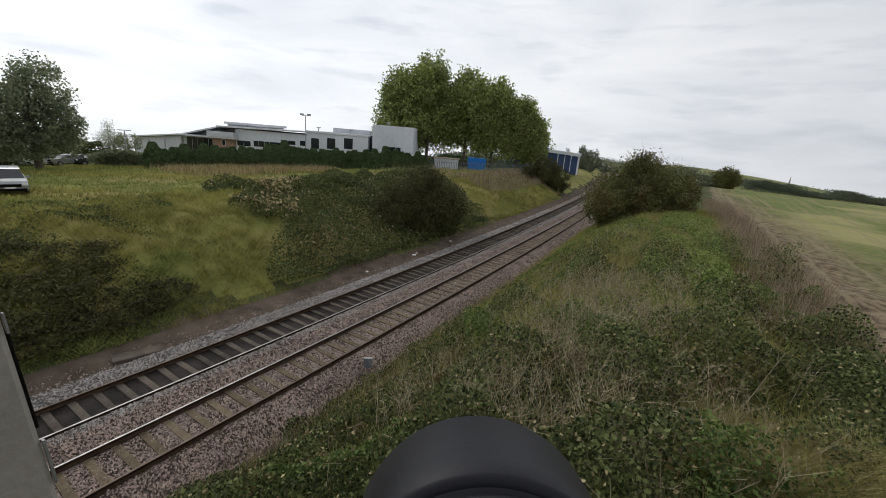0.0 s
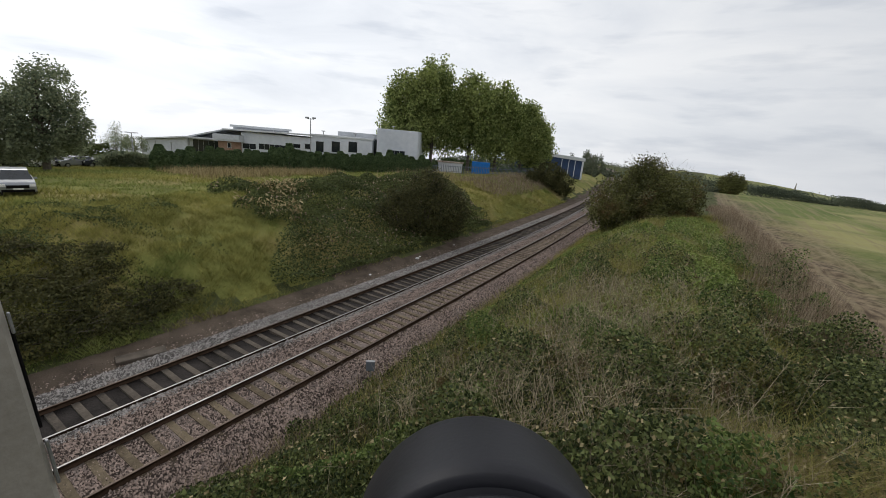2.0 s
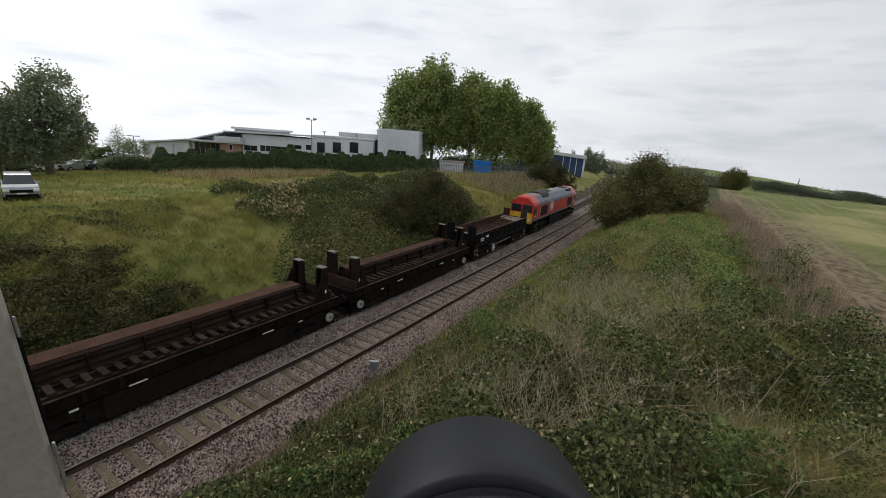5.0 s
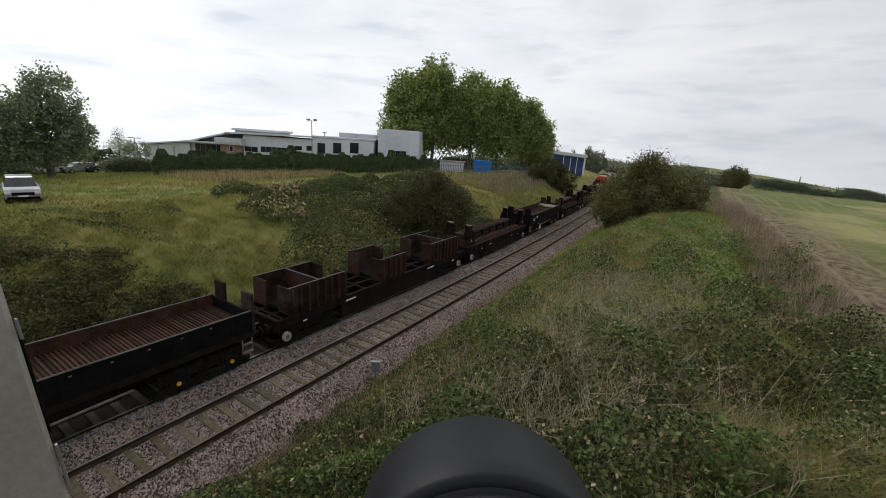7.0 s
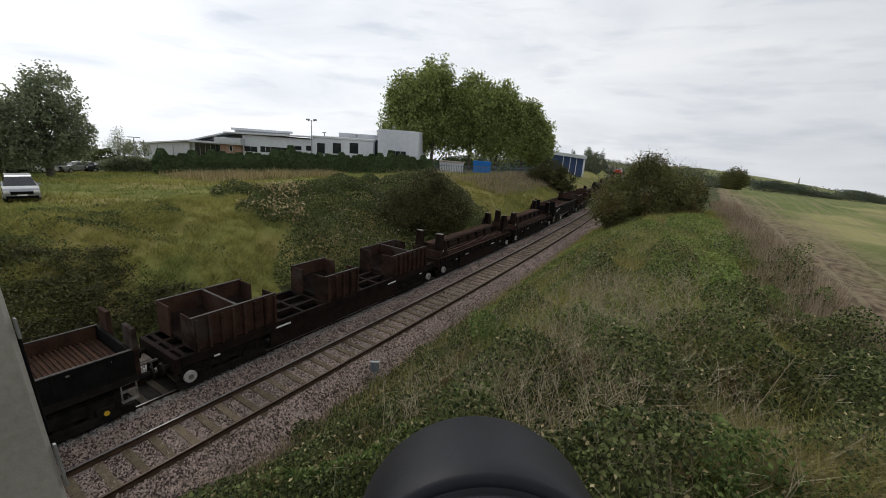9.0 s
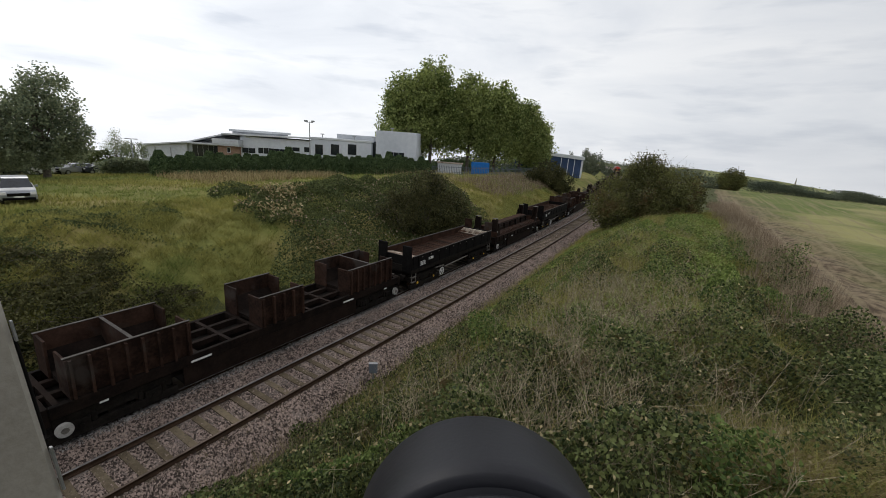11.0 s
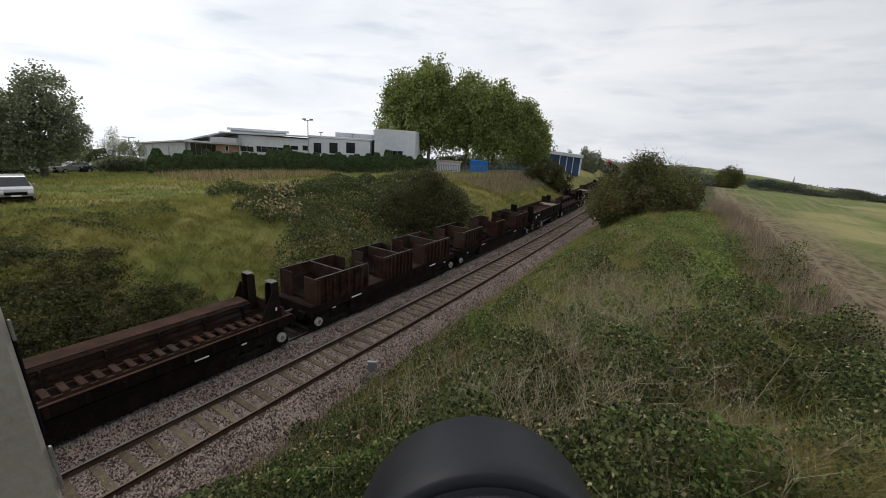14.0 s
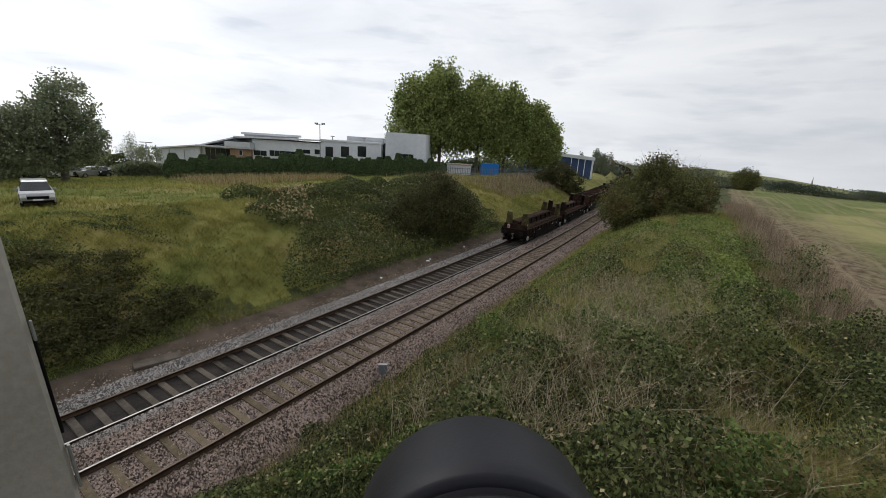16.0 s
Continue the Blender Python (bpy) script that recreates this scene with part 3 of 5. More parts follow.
def white_disc(parent, y, z=0.6, x=1.36, r=0.21):
    bm = bmesh.new()
    rod(bm, (x - 0.12, y, z), (x, y, z), r, n=24)
    part("brake_disc", bm, M["dusty"], parent, "round dusty white painted disc", bevel=0.01)
    bm = bmesh.new()
    e = 0.002 if x > 0 else -0.122
    rod(bm, (x + e, y, z), (x + e + (0.012 if x > 0 else -0.012), y, z), r * 0.45, n=16)
    part("disc_boss", bm, M["worn_edge"], parent, "greasy boss of the disc")


def spoked_wheel(parent, y, z=0.62, x=1.34, r=0.25):
    bm = bmesh.new()
    n = 24
    for i in range(n):
        a, b = 2 * math.pi * i / n, 2 * math.pi * (i + 1) / n
        rod(bm, (x, y + r * math.cos(a), z + r * math.sin(a)), (x, y + r * math.cos(b), z + r * math.sin(b)), 0.032, n=6, caps=False)
    for i in range(5):
        a = 2 * math.pi * i / 5 + 0.3
        rod(bm, (x, y, z), (x, y + r * math.cos(a), z + r * math.sin(a)), 0.026, n=6)
    rod(bm, (x - 0.1, y, z), (x + 0.03, y, z), 0.05, n=10)
    part("hand_wheel", bm, M["white"], parent, "white spoked brake hand wheel")


def lettering(parent, y, z, x, w, h, rows=2, material="white"):
    """Small unreadable markings as bars."""
    bm = bmesh.new()
    for i in range(rows):
        box(bm, x, x + 0.008, y - w / 2, y + w / 2 - 0.12 * w * (i % 2), z + h * (i + 0.15) / rows, z + h * (i + 0.7) / rows)
    part("marking", bm, M[material], parent, "small white painted marking")


def locomotive():
    L = 20.2
    h = L / 2
    t = thing("diesel_locomotive", "red and grey heavy diesel freight locomotive with yellow ends", "locomotive")
    w, sill, cant, top = 1.32, 1.72, 3.52, 4.15
    hood = [(w - 0.02, cant - 0.25), (w - 0.10, cant), (0.78, cant + 0.42), (0.55, top), (-0.55, top), (-0.78, cant + 0.42), (-w + 0.10, cant), (-w + 0.02, cant - 0.25)]
    bm = bmesh.new()
    prism(bm, [(w, sill), (w, cant - 0.25), (-w, cant - 0.25), (-w, sill)], -h + 0.9, h - 0.9)
    body = part("body", bm, M["red"], t, "red painted body side", bevel=0.015)
    # roof: grey in the middle, red over the cabs
    bm = bmesh.new()
    prism(bm, [(x, z + 0.001) for x, z in hood], -h + 2.35, h - 2.35)
    roof = part("roof", bm, M["slate"], t, "slate grey roof slope", bevel=0.02)
    bm = bmesh.new()
    prism(bm, [(0.80, cant + 0.395), (0.56, top + 0.006), (-0.56, top + 0.006), (-0.80, cant + 0.395), (-0.6, cant + 0.2), (0.6, cant + 0.2)], -h + 2.5, h - 2.5)
    part("roof_top", bm, M["roof_grey"], roof, "weathered pale grey roof top", bevel=0.01)
    boxes("cantrail_stripe", M["slate"], body, [(s * w - 0.004 if s > 0 else -w - 0.012, s * w + 0.012 if s > 0 else -w + 0.004, -h + 2.35, h - 2.35, cant - 0.42, cant - 0.2) for s in (-1, 1)], "slate grey stripe along the roof edge")
    boxes("sill_stripe", M["slate"], body, [(-w - 0.015, w + 0.015, -h + 0.5, h - 0.5, sill - 0.13, sill + 0.05)], "grey painted solebar")
    for e in (-1, 1):
        # cab: raked front with a brow, as one closed shell
        bm = bmesh.new()
        y0, y1 = h - 2.35, h - 0.42
        rings = []
        for y, rise, inset in ((y0, 0.0, 0.0), (y1 - 0.35, 0.0, 0.01), (y1 + 0.02, -0.14, 0.06)):
            ring = [(w - inset, sill)] + [(x * (1 - inset * 0.6), z + rise * max(0, (z - 3.2))) for x, z in hood] + [(-w + inset, sill)]
            rings.append([bm.verts.new((x, e * y, z)) for x, z in ring])
        k = len(rings[0])
        for a, b in zip(rings, rings[1:]):
            for i in range(k):
                bm.faces.new((a[i], a[(i + 1) % k], b[(i + 1) % k], b[i]))
        bm.faces.new(rings[0][::-1])
        bm.faces.new(rings[-1])
        cab = part("cab", bm, M["red"], t, "red driving cab with a raked brow")
        boxes("end_panel", M["yellow"], cab, [(-w + 0.08, w - 0.08, *sorted((e * (y1 - 0.01), e * (y1 + 0.09))), 1.05, 2.42)], "yellow warning panel", bevel=0.03)
        for s in (-1, 1):
            boxes("windscreen", M["glass"], cab, [(*sorted((s * 0.08, s * 1.12)), *sorted((e * (y1 + 0.0), e * (y1 + 0.05))), 2.52, 3.28)], "dark windscreen", bevel=0.02)
            boxes("cab_window", M["glass"], cab, [(*sorted((s * (w - 0.02), s * (w + 0.014))), *sorted((e * (y1 - 1.05), e * (y1 - 0.18))), 2.32, 2.98)], "dark cab side window", bevel=0.012)
            boxes("window_bar", M["worn_edge"], cab, [(*sorted((s * w, s * (w + 0.022))), *sorted((e * (y1 - 0.62), e * (y1 - 0.58))), 2.32, 2.98)])
            bm = bmesh.new()
            rod(bm, (s * 0.9, e * (y1 + 0.09), 1.72), (s * 0.9, e * (y1 + 0.14), 1.72), 0.14, n=16)
            part("headlight", bm, M["white"], cab, "round headlight")
            bm = bmesh.new()
            rod(bm, (s * 0.9, e * (y1 + 0.1), 2.0), (s * 0.9, e * (y1 + 0.45), 1.35), 0.02, n=6)
            rod(bm, (s * 1.1, e * (y1 + 0.14), 1.3), (s * 1.1, e * (y1 + 0.14), 2.4), 0.018, n=6)
            part("hand_rail", bm, M["yellow"], cab, "thin yellow hand rail")
            # door with rails and steps
            yd = e * (y1 - 1.75)
            boxes("cab_door", M["red"], body, [(*sorted((s * (w - 0.02), s * (w + 0.012))), yd - 0.32, yd + 0.32, sill + 0.1, 3.25)], "flush red cab door", bevel=0.006)
            for q in (-0.4, 0.4):
                bm = bmesh.new()
                rod(bm, (s * (w + 0.05), yd + q, 1.85), (s * (w + 0.05), yd + q, 2.8), 0.014, n=6)
                part("door_rail", bm, M["white"], body, "white hand rail beside the cab door")
            for i in range(4):
                boxes("cab_step", M["worn_edge"], body, [(*sorted((s * 1.20, s * 1.33)), yd - 0.25, yd + 0.25, 0.42 + i * 0.33, 0.445 + i * 0.33)], "pale edged cab step")
            boxes("marking", M["white"], body, [(*sorted((s * w, s * (w + 0.016))), yd - e * 0.62 - 0.07, yd - e * 0.62 + 0.07, 2.98, 3.18)], "small white notice")
            # running number as plain bars
            for i in (0, 1, 3, 4, 5):
                boxes("number_bar", M["white"], cab, [(*sorted((s * w, s * (w + 0.016))), *sorted((e * (y1 - 0.85 + i * 0.12), e * (y1 - 0.77 + i * 0.12))), 2.02, 2.17)])
        boxes("buffer_beam", M["black"], t, [(-1.3, 1.3, *sorted((e * (h - 0.42), e * (h - 0.3))), 0.75, 1.35)], "black buffer beam", bevel=0.02)
        boxes("plough", M["black"], t, [(-1.25, 1.25, *sorted((e * (h - 0.5), e * (h - 0.36))), 0.18, 0.7)], "black rail guard", bevel=0.02)
    # sunken side grilles
    for s in (-1, 1):
        for y0, y1 in ((-h + 3.0, -h + 5.6), (-h + 14.9, -h + 17.5)):
            boxes("side_grille", M["grille"], body, [(*sorted((s * (w - 0.01), s * (w + 0.012))), y0, y1, 1.86, 2.98)], "black ventilation grille", bevel=0.008)
        bm = bmesh.new()
        for i in range(16):
            for y0, y1 in ((-h + 10.2, -h + 14.4),):
                box(bm, *sorted((s * w, s * (w + 0.01))), y0, y1, 1.9 + i * 0.075, 1.925 + i * 0.075)
        part("louvres", bm, M["red"], body, "fine red louvres")
        for y in (-h + 6.2, -h + 9.3, -h + 14.65):
            boxes("panel_seam", M["loco_grey"], body, [(*sorted((s * w, s * (w + 0.006))), y - 0.012, y + 0.012, sill, cant - 0.2)])
        # logo: a white frame with plain strokes
        zl, yl, lw, lh = 2.05, -h + 7.35, 1.3, 1.16
        bm = bmesh.new()
        xs = sorted((s * w, s * (w + 0.014)))
        for a, b, c, d in ((-lw / 2, lw / 2, 0, 0.09), (-lw / 2, lw / 2, lh - 0.09, lh), (-lw / 2, -lw / 2 + 0.09, 0.09, lh - 0.09), (lw / 2 - 0.09, lw / 2, 0.09, lh - 0.09)):
            box(bm, *xs, yl + a, yl + b, zl + c, zl + d)
        for q in (-0.26, 0.26):
            box(bm, *xs, yl + q - 0.16, yl + q + 0.16, zl + 0.24, zl + 0.92)
        part("logo", bm, M["white"], body, "white framed logo")
    # roof equipment
    bm = bmesh.new()
    prism(bm, [(1.0, cant + 0.12), (0.93, cant + 0.42), (0.7, top + 0.1), (0.2, top + 0.22), (-0.7, top + 0.16), (-0.95, cant + 0.3)], -h + 4.5, -h + 6.9)
    part("exhaust_silencer", bm, M["soot"], roof, "sooty rounded silencer", bevel=0.04)
    bm = bmesh.new()
    prism(bm, [(0.5, top - 0.02), (0.4, top + 0.18), (-0.6, top + 0.18), (-0.8, top - 0.1)], -h + 7.0, -h + 8.9)
    part("roof_box", bm, M["soot"], roof, "sooty roof box", bevel=0.03)
    boxes("roof_fan_panel", M["grille"], roof, [(-0.56, 0.56, -h + 15.2, -h + 17.75, top - 0.02, top + 0.03)], "black radiator grille in the roof", bevel=0.01)
    boxes("roof_fan_panel", M["grille"], roof, [(0.6, 0.98, -h + 15.2, -h + 17.75, cant + 0.26, cant + 0.5)], "black radiator grille in the roof")
    for y in (3.4, 9.1, 11.0, 12.6, 14.6):
        boxes("roof_seam", M["loco_grey"], roof, [(-0.6, 0.6, -h + y - 0.03, -h + y + 0.03, top, top + 0.018)])
    boxes("roof_hatch", M["roof_grey"], roof, [(-0.45, 0.45, -h + 9.4, -h + 12.3, top, top + 0.05), (-0.45, 0.45, -h + 12.8, -h + 14.4, top, top + 0.045)], "pale roof hatch", bevel=0.01)
    # underframe, tank
    boxes("underframe", M["black"], t, [(-1.15, 1.15, -h + 0.5, h - 0.5, 1.3, 1.56)], bevel=0.02)
    bm = bmesh.new()
    prism(bm, [(1.27, 0.34), (1.32, 1.3), (-1.32, 1.3), (-1.27, 0.34), (-1.0, 0.2), (1.0, 0.2)], -2.9, 2.9)
    part("fuel_tank", bm, M["grime"], t, "black fuel tank", bevel=0.03)
    for e in (-1, 1):
        bogie(t, e * 6.0, (-1.95, 0, 1.95), 0.5, 0.72, hub="grime", hub_r=0.1)
    buffers(t, h, 1.05)
    return t


def low_sided_wagon(pale_ends=True):
    """Black bogie wagon with low sides and a ribbed rusty floor."""
    L = 12.1
    h = L / 2
    t = thing("low_sided_wagon", "empty black low sided wagon with rusty floor" + (" and pale slatted ends" if pale_ends else ""), "freight wagon", group="wagons of the train")
    for s in (-1, 1):
        bm = bmesh.new()
        box(bm, *sorted((s * 1.27, s * 1.33)), -h + 0.45, h - 0.45, 1.48, 2.30)
        for i in range(9):
            y = -h + 1.0 + i * (L - 2.0) / 8
            box(bm, *sorted((s * 1.33, s * 1.36)), y - 0.04, y + 0.04, 1.5, 2.27)
        sd = part("side_wall", bm, M["black"], t, "black painted low side wall")
        boxes("top_rail", M["soot"], sd, [(*sorted((s * 1.26, s * 1.36)), -h + 0.4, h - 0.4, 2.30, 2.33)], "worn bare steel rim", bevel=0.008)
        boxes("inner_lining", M["rust_red"], sd, [(*sorted((s * 1.235, s * 1.268)), -h + 0.5, h - 0.5, 1.86, 2.29)], "rusty inner lining")
        boxes("lower_sill", M["grime"], t, [(*sorted((s * 1.22, s * 1.31)), -h + 0.3, h - 0.3, 1.2, 1.46)], "grimy channel sill under the side", bevel=0.015)
        for i in range(11):
            y = -h + 1.2 + i * (L - 2.4) / 10
            boxes("tie_down", M["worn_edge"], sd, [(*sorted((s * 1.331, s * 1.352)), y + 0.18, y + 0.26, 2.12, 2.17)], "small worn steel lashing ring")
        lettering(sd, -h + 2.4, 1.75, s * 1.337 if s > 0 else -1.345, 0.55, 0.32, 1)
        lettering(sd, -h + 1.5, 1.6, s * 1.337 if s > 0 else -1.345, 0.6, 0.3, 4)
        bm = bmesh.new()
        rod(bm, (s * 1.3, -1.8, 0.85), (s * 1.3, 1.6, 0.95), 0.045, n=8)
        rod(bm, (s * 1.25, -2.9, 1.0), (s * 1.25, -1.8, 0.95), 0.05, n=8)
        part("brake_pipe", bm, M["worn_edge"], t, "pale pipe under the side")
        for e in (-1, 1):
            bm = bmesh.new()
            for q in (-0.2, 0.2):
                box(bm, *sorted((s * 1.26, s * 1.3)), e * (h - 0.6) + q - 0.02, e * (h - 0.6) + q + 0.02, 0.62, 1.3)
            for z in (0.62, 0.95):
                box(bm, *sorted((s * 1.2, s * 1.34)), e * (h - 0.6) - 0.22, e * (h - 0.6) + 0.22, z, z + 0.035)
            part("footstep", bm, M["worn_edge"], t, "pale steel footstep")
    bm = bmesh.new()
    box(bm, -1.24, 1.24, -h + 0.5, h - 0.5, 1.70, 1.84)
    floor = part("floor", bm, M["rust_red"], t, "ribbed rusty red floor")
    bm = bmesh.new()
    box(bm, -1.23, 1.23, -0.03, 0.03, 1.841, 1.885)
    me = finish("floor_rib", bm, M["rust_red"])
    for i in range(90):
        ob = new("floor_rib", me)
        ob.parent = floor
        ob.location = (0, -h + 0.6 + i * (L - 1.2) / 89, 0)
    # the low middle box is added to darken the shaded gap under the floor
    boxes("underframe", M["grime"], t, [(-1.2, 1.2, -h + 0.3, h - 0.3, 1.22, 1.69), (-0.7, 0.7, -h + 0.6, h - 0.6, 0.75, 1.22), (-1.0, 1.0, -2.0, 1.4, 0.62, 1.2)], bevel=0.015)
    for e in (-1, 1):
        boxes("end_wall", M["black"], t, [(-1.3, 1.3, *sorted((e * (h - 0.45), e * (h - 0.36))), 1.28, 2.25)], "black end wall", bevel=0.01)
        for s in (-1, 1):
            boxes("end_stanchion", M["black" if e < 0 else "rust"], t, [(*sorted((s * 0.62, s * 1.27)), *sorted((e * (h - 0.36), e * (h - 0.22))), 1.3, 2.95)], "upright bulkhead plate", bevel=0.015)
        if pale_ends:
            for i in range(5):
                boxes("end_slat", M["timber"], t, [(-1.18, 1.18, *sorted((e * (h - 0.62 - i * 0.22), e * (h - 0.74 - i * 0.22))), 2.15 - 0.045 * i, 2.21 - 0.045 * i)], "pale worn timber slat", bevel=0.01)
        bogie(t, e * (h - 2.15), (-0.95, 0.95), 0.44, 0.6)
    spoked_wheel(t, -h + 3.9)
    buffers(t, h + 0.25)
    return t


def ridged_wagon():
    """Brown plate wagon: a raised plate along it, a slotted rack and paired stanchions at the ends."""
    L = 12.7
    h = L / 2
    t = thing("stanchion_flat_wagon", "rusty brown flat wagon with raised plate and end stanchions", "freight wagon", group="wagons of the train")
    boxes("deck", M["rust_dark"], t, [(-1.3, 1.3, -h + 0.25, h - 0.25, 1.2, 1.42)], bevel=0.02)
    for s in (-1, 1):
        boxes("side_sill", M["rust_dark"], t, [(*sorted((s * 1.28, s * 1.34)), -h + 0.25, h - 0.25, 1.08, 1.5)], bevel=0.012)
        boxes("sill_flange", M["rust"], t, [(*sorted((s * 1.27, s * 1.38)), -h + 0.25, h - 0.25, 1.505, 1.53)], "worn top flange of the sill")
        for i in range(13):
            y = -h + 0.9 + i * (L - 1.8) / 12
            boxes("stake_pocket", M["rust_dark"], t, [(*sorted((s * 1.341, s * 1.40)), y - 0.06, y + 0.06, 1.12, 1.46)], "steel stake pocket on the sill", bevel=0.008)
        # added dark skirt, filling in the shade below the sill
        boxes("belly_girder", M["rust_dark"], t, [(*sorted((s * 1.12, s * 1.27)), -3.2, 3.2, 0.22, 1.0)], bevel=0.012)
    bm = bmesh.new()
    prism(bm, [(0.15, 1.43), (0.02, 1.78), (-0.02, 2.02), (-0.10, 2.06), (-0.75, 2.06), (-0.82, 2.0), (-0.95, 1.43)], -h + 1.3, h - 1.3)
    rd = part("raised_plate", bm, M["rust"], t, "long raised rusty plate", bevel=0.015)
    boxes("plate_top", M["rust_red"], rd, [(-0.78, -0.06, -h + 1.32, h - 1.32, 2.062, 2.085)], "reddish worn top of the plate")
    for z, x in ((1.60, 0.14), (1.80, 0.075), (1.965, 0.04)):
        boxes("ledge", M["rust_dark"], rd, [(x - 0.09, x + 0.05, -h + 1.3, h - 1.3, z, z + 0.035)], "narrow steel ledge")
    for y in np.arange(-h + 1.7, h - 1.5, 1.55):
        boxes("gusset", M["rust_dark"], rd, [(-0.02, 0.2, y - 0.03, y + 0.03, 1.42, 1.98)])
    bm = bmesh.new()
    for y in np.arange(-h + 1.3, h - 1.3, 0.42):
        box(bm, 0.45, 1.05, y - 0.09, y + 0.09, 1.5, 1.60)
    box(bm, 0.42, 0.50, -h + 1.2, h - 1.2, 1.42, 1.52)
    box(bm, 0.98, 1.06, -h + 1.2, h - 1.2, 1.42, 1.52)
    part("slotted_rack", bm, M["rust"], t, "slotted steel rack")
    for e in (-1, 1):
        for s in (-1, 1):
            bm = bmesh.new()
            for q in (0.55, 1.05):
                box(bm, *sorted((s * (q - 0.05), s * (q + 0.07))), *sorted((e * (h - 0.95), e * (h - 0.62))), 1.42, 3.02 - 0.1 * (q < 1))
            box(bm, *sorted((s * 0.5, s * 1.12)), *sorted((e * (h - 0.72), e * (h - 0.66))), 1.42, 2.95)
            for q in bm.verts:
                if q.co.z > 2.5:
                    q.co.x = s * 0.81 + (q.co.x - s * 0.81) * 0.74
            st = part("stanchion", bm, M["rust_dark"], t, "tall tapered rusty stanchion", bevel=0.012)
            boxes("stanchion_cap", M["worn_edge"], st, [(*sorted((s * 0.57, s * 1.05)), *sorted((e * (h - 0.96), e * (h - 0.64))), 3.02, 3.045)], "worn pale top")
            boxes("marking", M["white"], st, [(*sorted((s * 1.12, s * 1.13)), *sorted((e * (h - 0.86), e * (h - 0.78))), 1.8, 1.95)], "small white notice")
            bm = bmesh.new()
            prism(bm, [(s * 1.12, 1.45), (s * 1.12, 2.6), (s * 1.06, 2.6), (s * 1.06, 1.45)], *sorted((e * (h - 1.55), e * (h - 0.95))))
            for q in bm.verts:
                if q.co.z > 2 and abs(q.co.y) < h - 1.2:
                    q.co.y = e * (h - 1.0)
            part("brace", bm, M["rust_dark"], st, "sloping plate brace")
        boxes("end_board", M["rust"], t, [(-1.2, 1.2, *sorted((e * (h - 0.58), e * (h - 0.5))), 1.425, 1.88)], "low rusty end board", bevel=0.012)
        boxes("headstock", M["rust_dark"], t, [(-1.3, 1.3, *sorted((e * (h - 0.25), e * (h - 0.1))), 0.85, 1.45)], bevel=0.015)
        bogie(t, e * (h - 2.0), (-0.95, 0.95), 0.44, 0.6, hub="grime")
        white_disc(t, e * (h - 0.75))
        white_disc(t, e * (h - 0.75), x=-1.24)
        lettering(t, e * 2.3, 1.05, 1.342, 0.5, 0.1, 1)
        lettering(t, e * 3.9, 0.95, 1.342, 0.22, 0.12, 1)
    # the wide low box is added to deepen the shade between the bogies
    boxes("underframe", M["grime"], t, [(-0.8, 0.8, -h + 0.4, h - 0.4, 0.55, 1.2), (-1.15, 1.15, -3.0, 3.0, 0.45, 1.2)], bevel=0.02)
    buffers(t, h + 0.2)
    return t


def cradle(parent, y, length, z):
    """A coil cradle: two long ribbed walls, a partition and notched ends."""
    a, b = y - length / 2, y + length / 2
    for s in (-1, 1):
        bm = bmesh.new()
        box(bm, *sorted((s * 1.16, s * 1.22)), a, b, z, z + 1.25)
        wl_ = part("cradle_wall", bm, M["rust"], parent, "ribbed rusty cradle wall")
        n = 8 if length > 2.5 else 5
        for i in range(n):
            q = a + 0.1 + i * (length - 0.2) / (n - 1)
            boxes("rib", M["rust"], wl_, [(*sorted((s * 1.221, s * 1.36)), q - 0.035, q + 0.035, z, z + 1.2)])
        boxes("cradle_rim", M["soot"], wl_, [(*sorted((s * 1.15, s * 1.25)), a - 0.03, b + 0.03, z + 1.25, z + 1.27)], "worn rim")
        for q in (a - 0.001, b - 0.069):
            boxes("cradle_end", M["rust"], parent, [(*sorted((s * 0.42, s * 1.30)), q, q + 0.07, z, z + 1.22)], "rusty notched end plate", bevel=0.01)
    bm = bmesh.new()
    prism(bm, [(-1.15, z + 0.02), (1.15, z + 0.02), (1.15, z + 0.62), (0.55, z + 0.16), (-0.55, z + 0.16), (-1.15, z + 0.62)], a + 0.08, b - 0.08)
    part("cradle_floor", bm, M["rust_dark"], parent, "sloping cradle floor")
    if length > 2.5:
        boxes("partition", M["rust"], parent, [(-1.15, 1.15, y - 0.04, y + 0.04, z + 0.3, z + 1.24)], "cross partition", bevel=0.01)
        boxes("partition_cap", M["soot"], parent, [(-1.15, 1.15, y - 0.05, y + 0.05, z + 1.24, z + 1.26)], "worn rim")


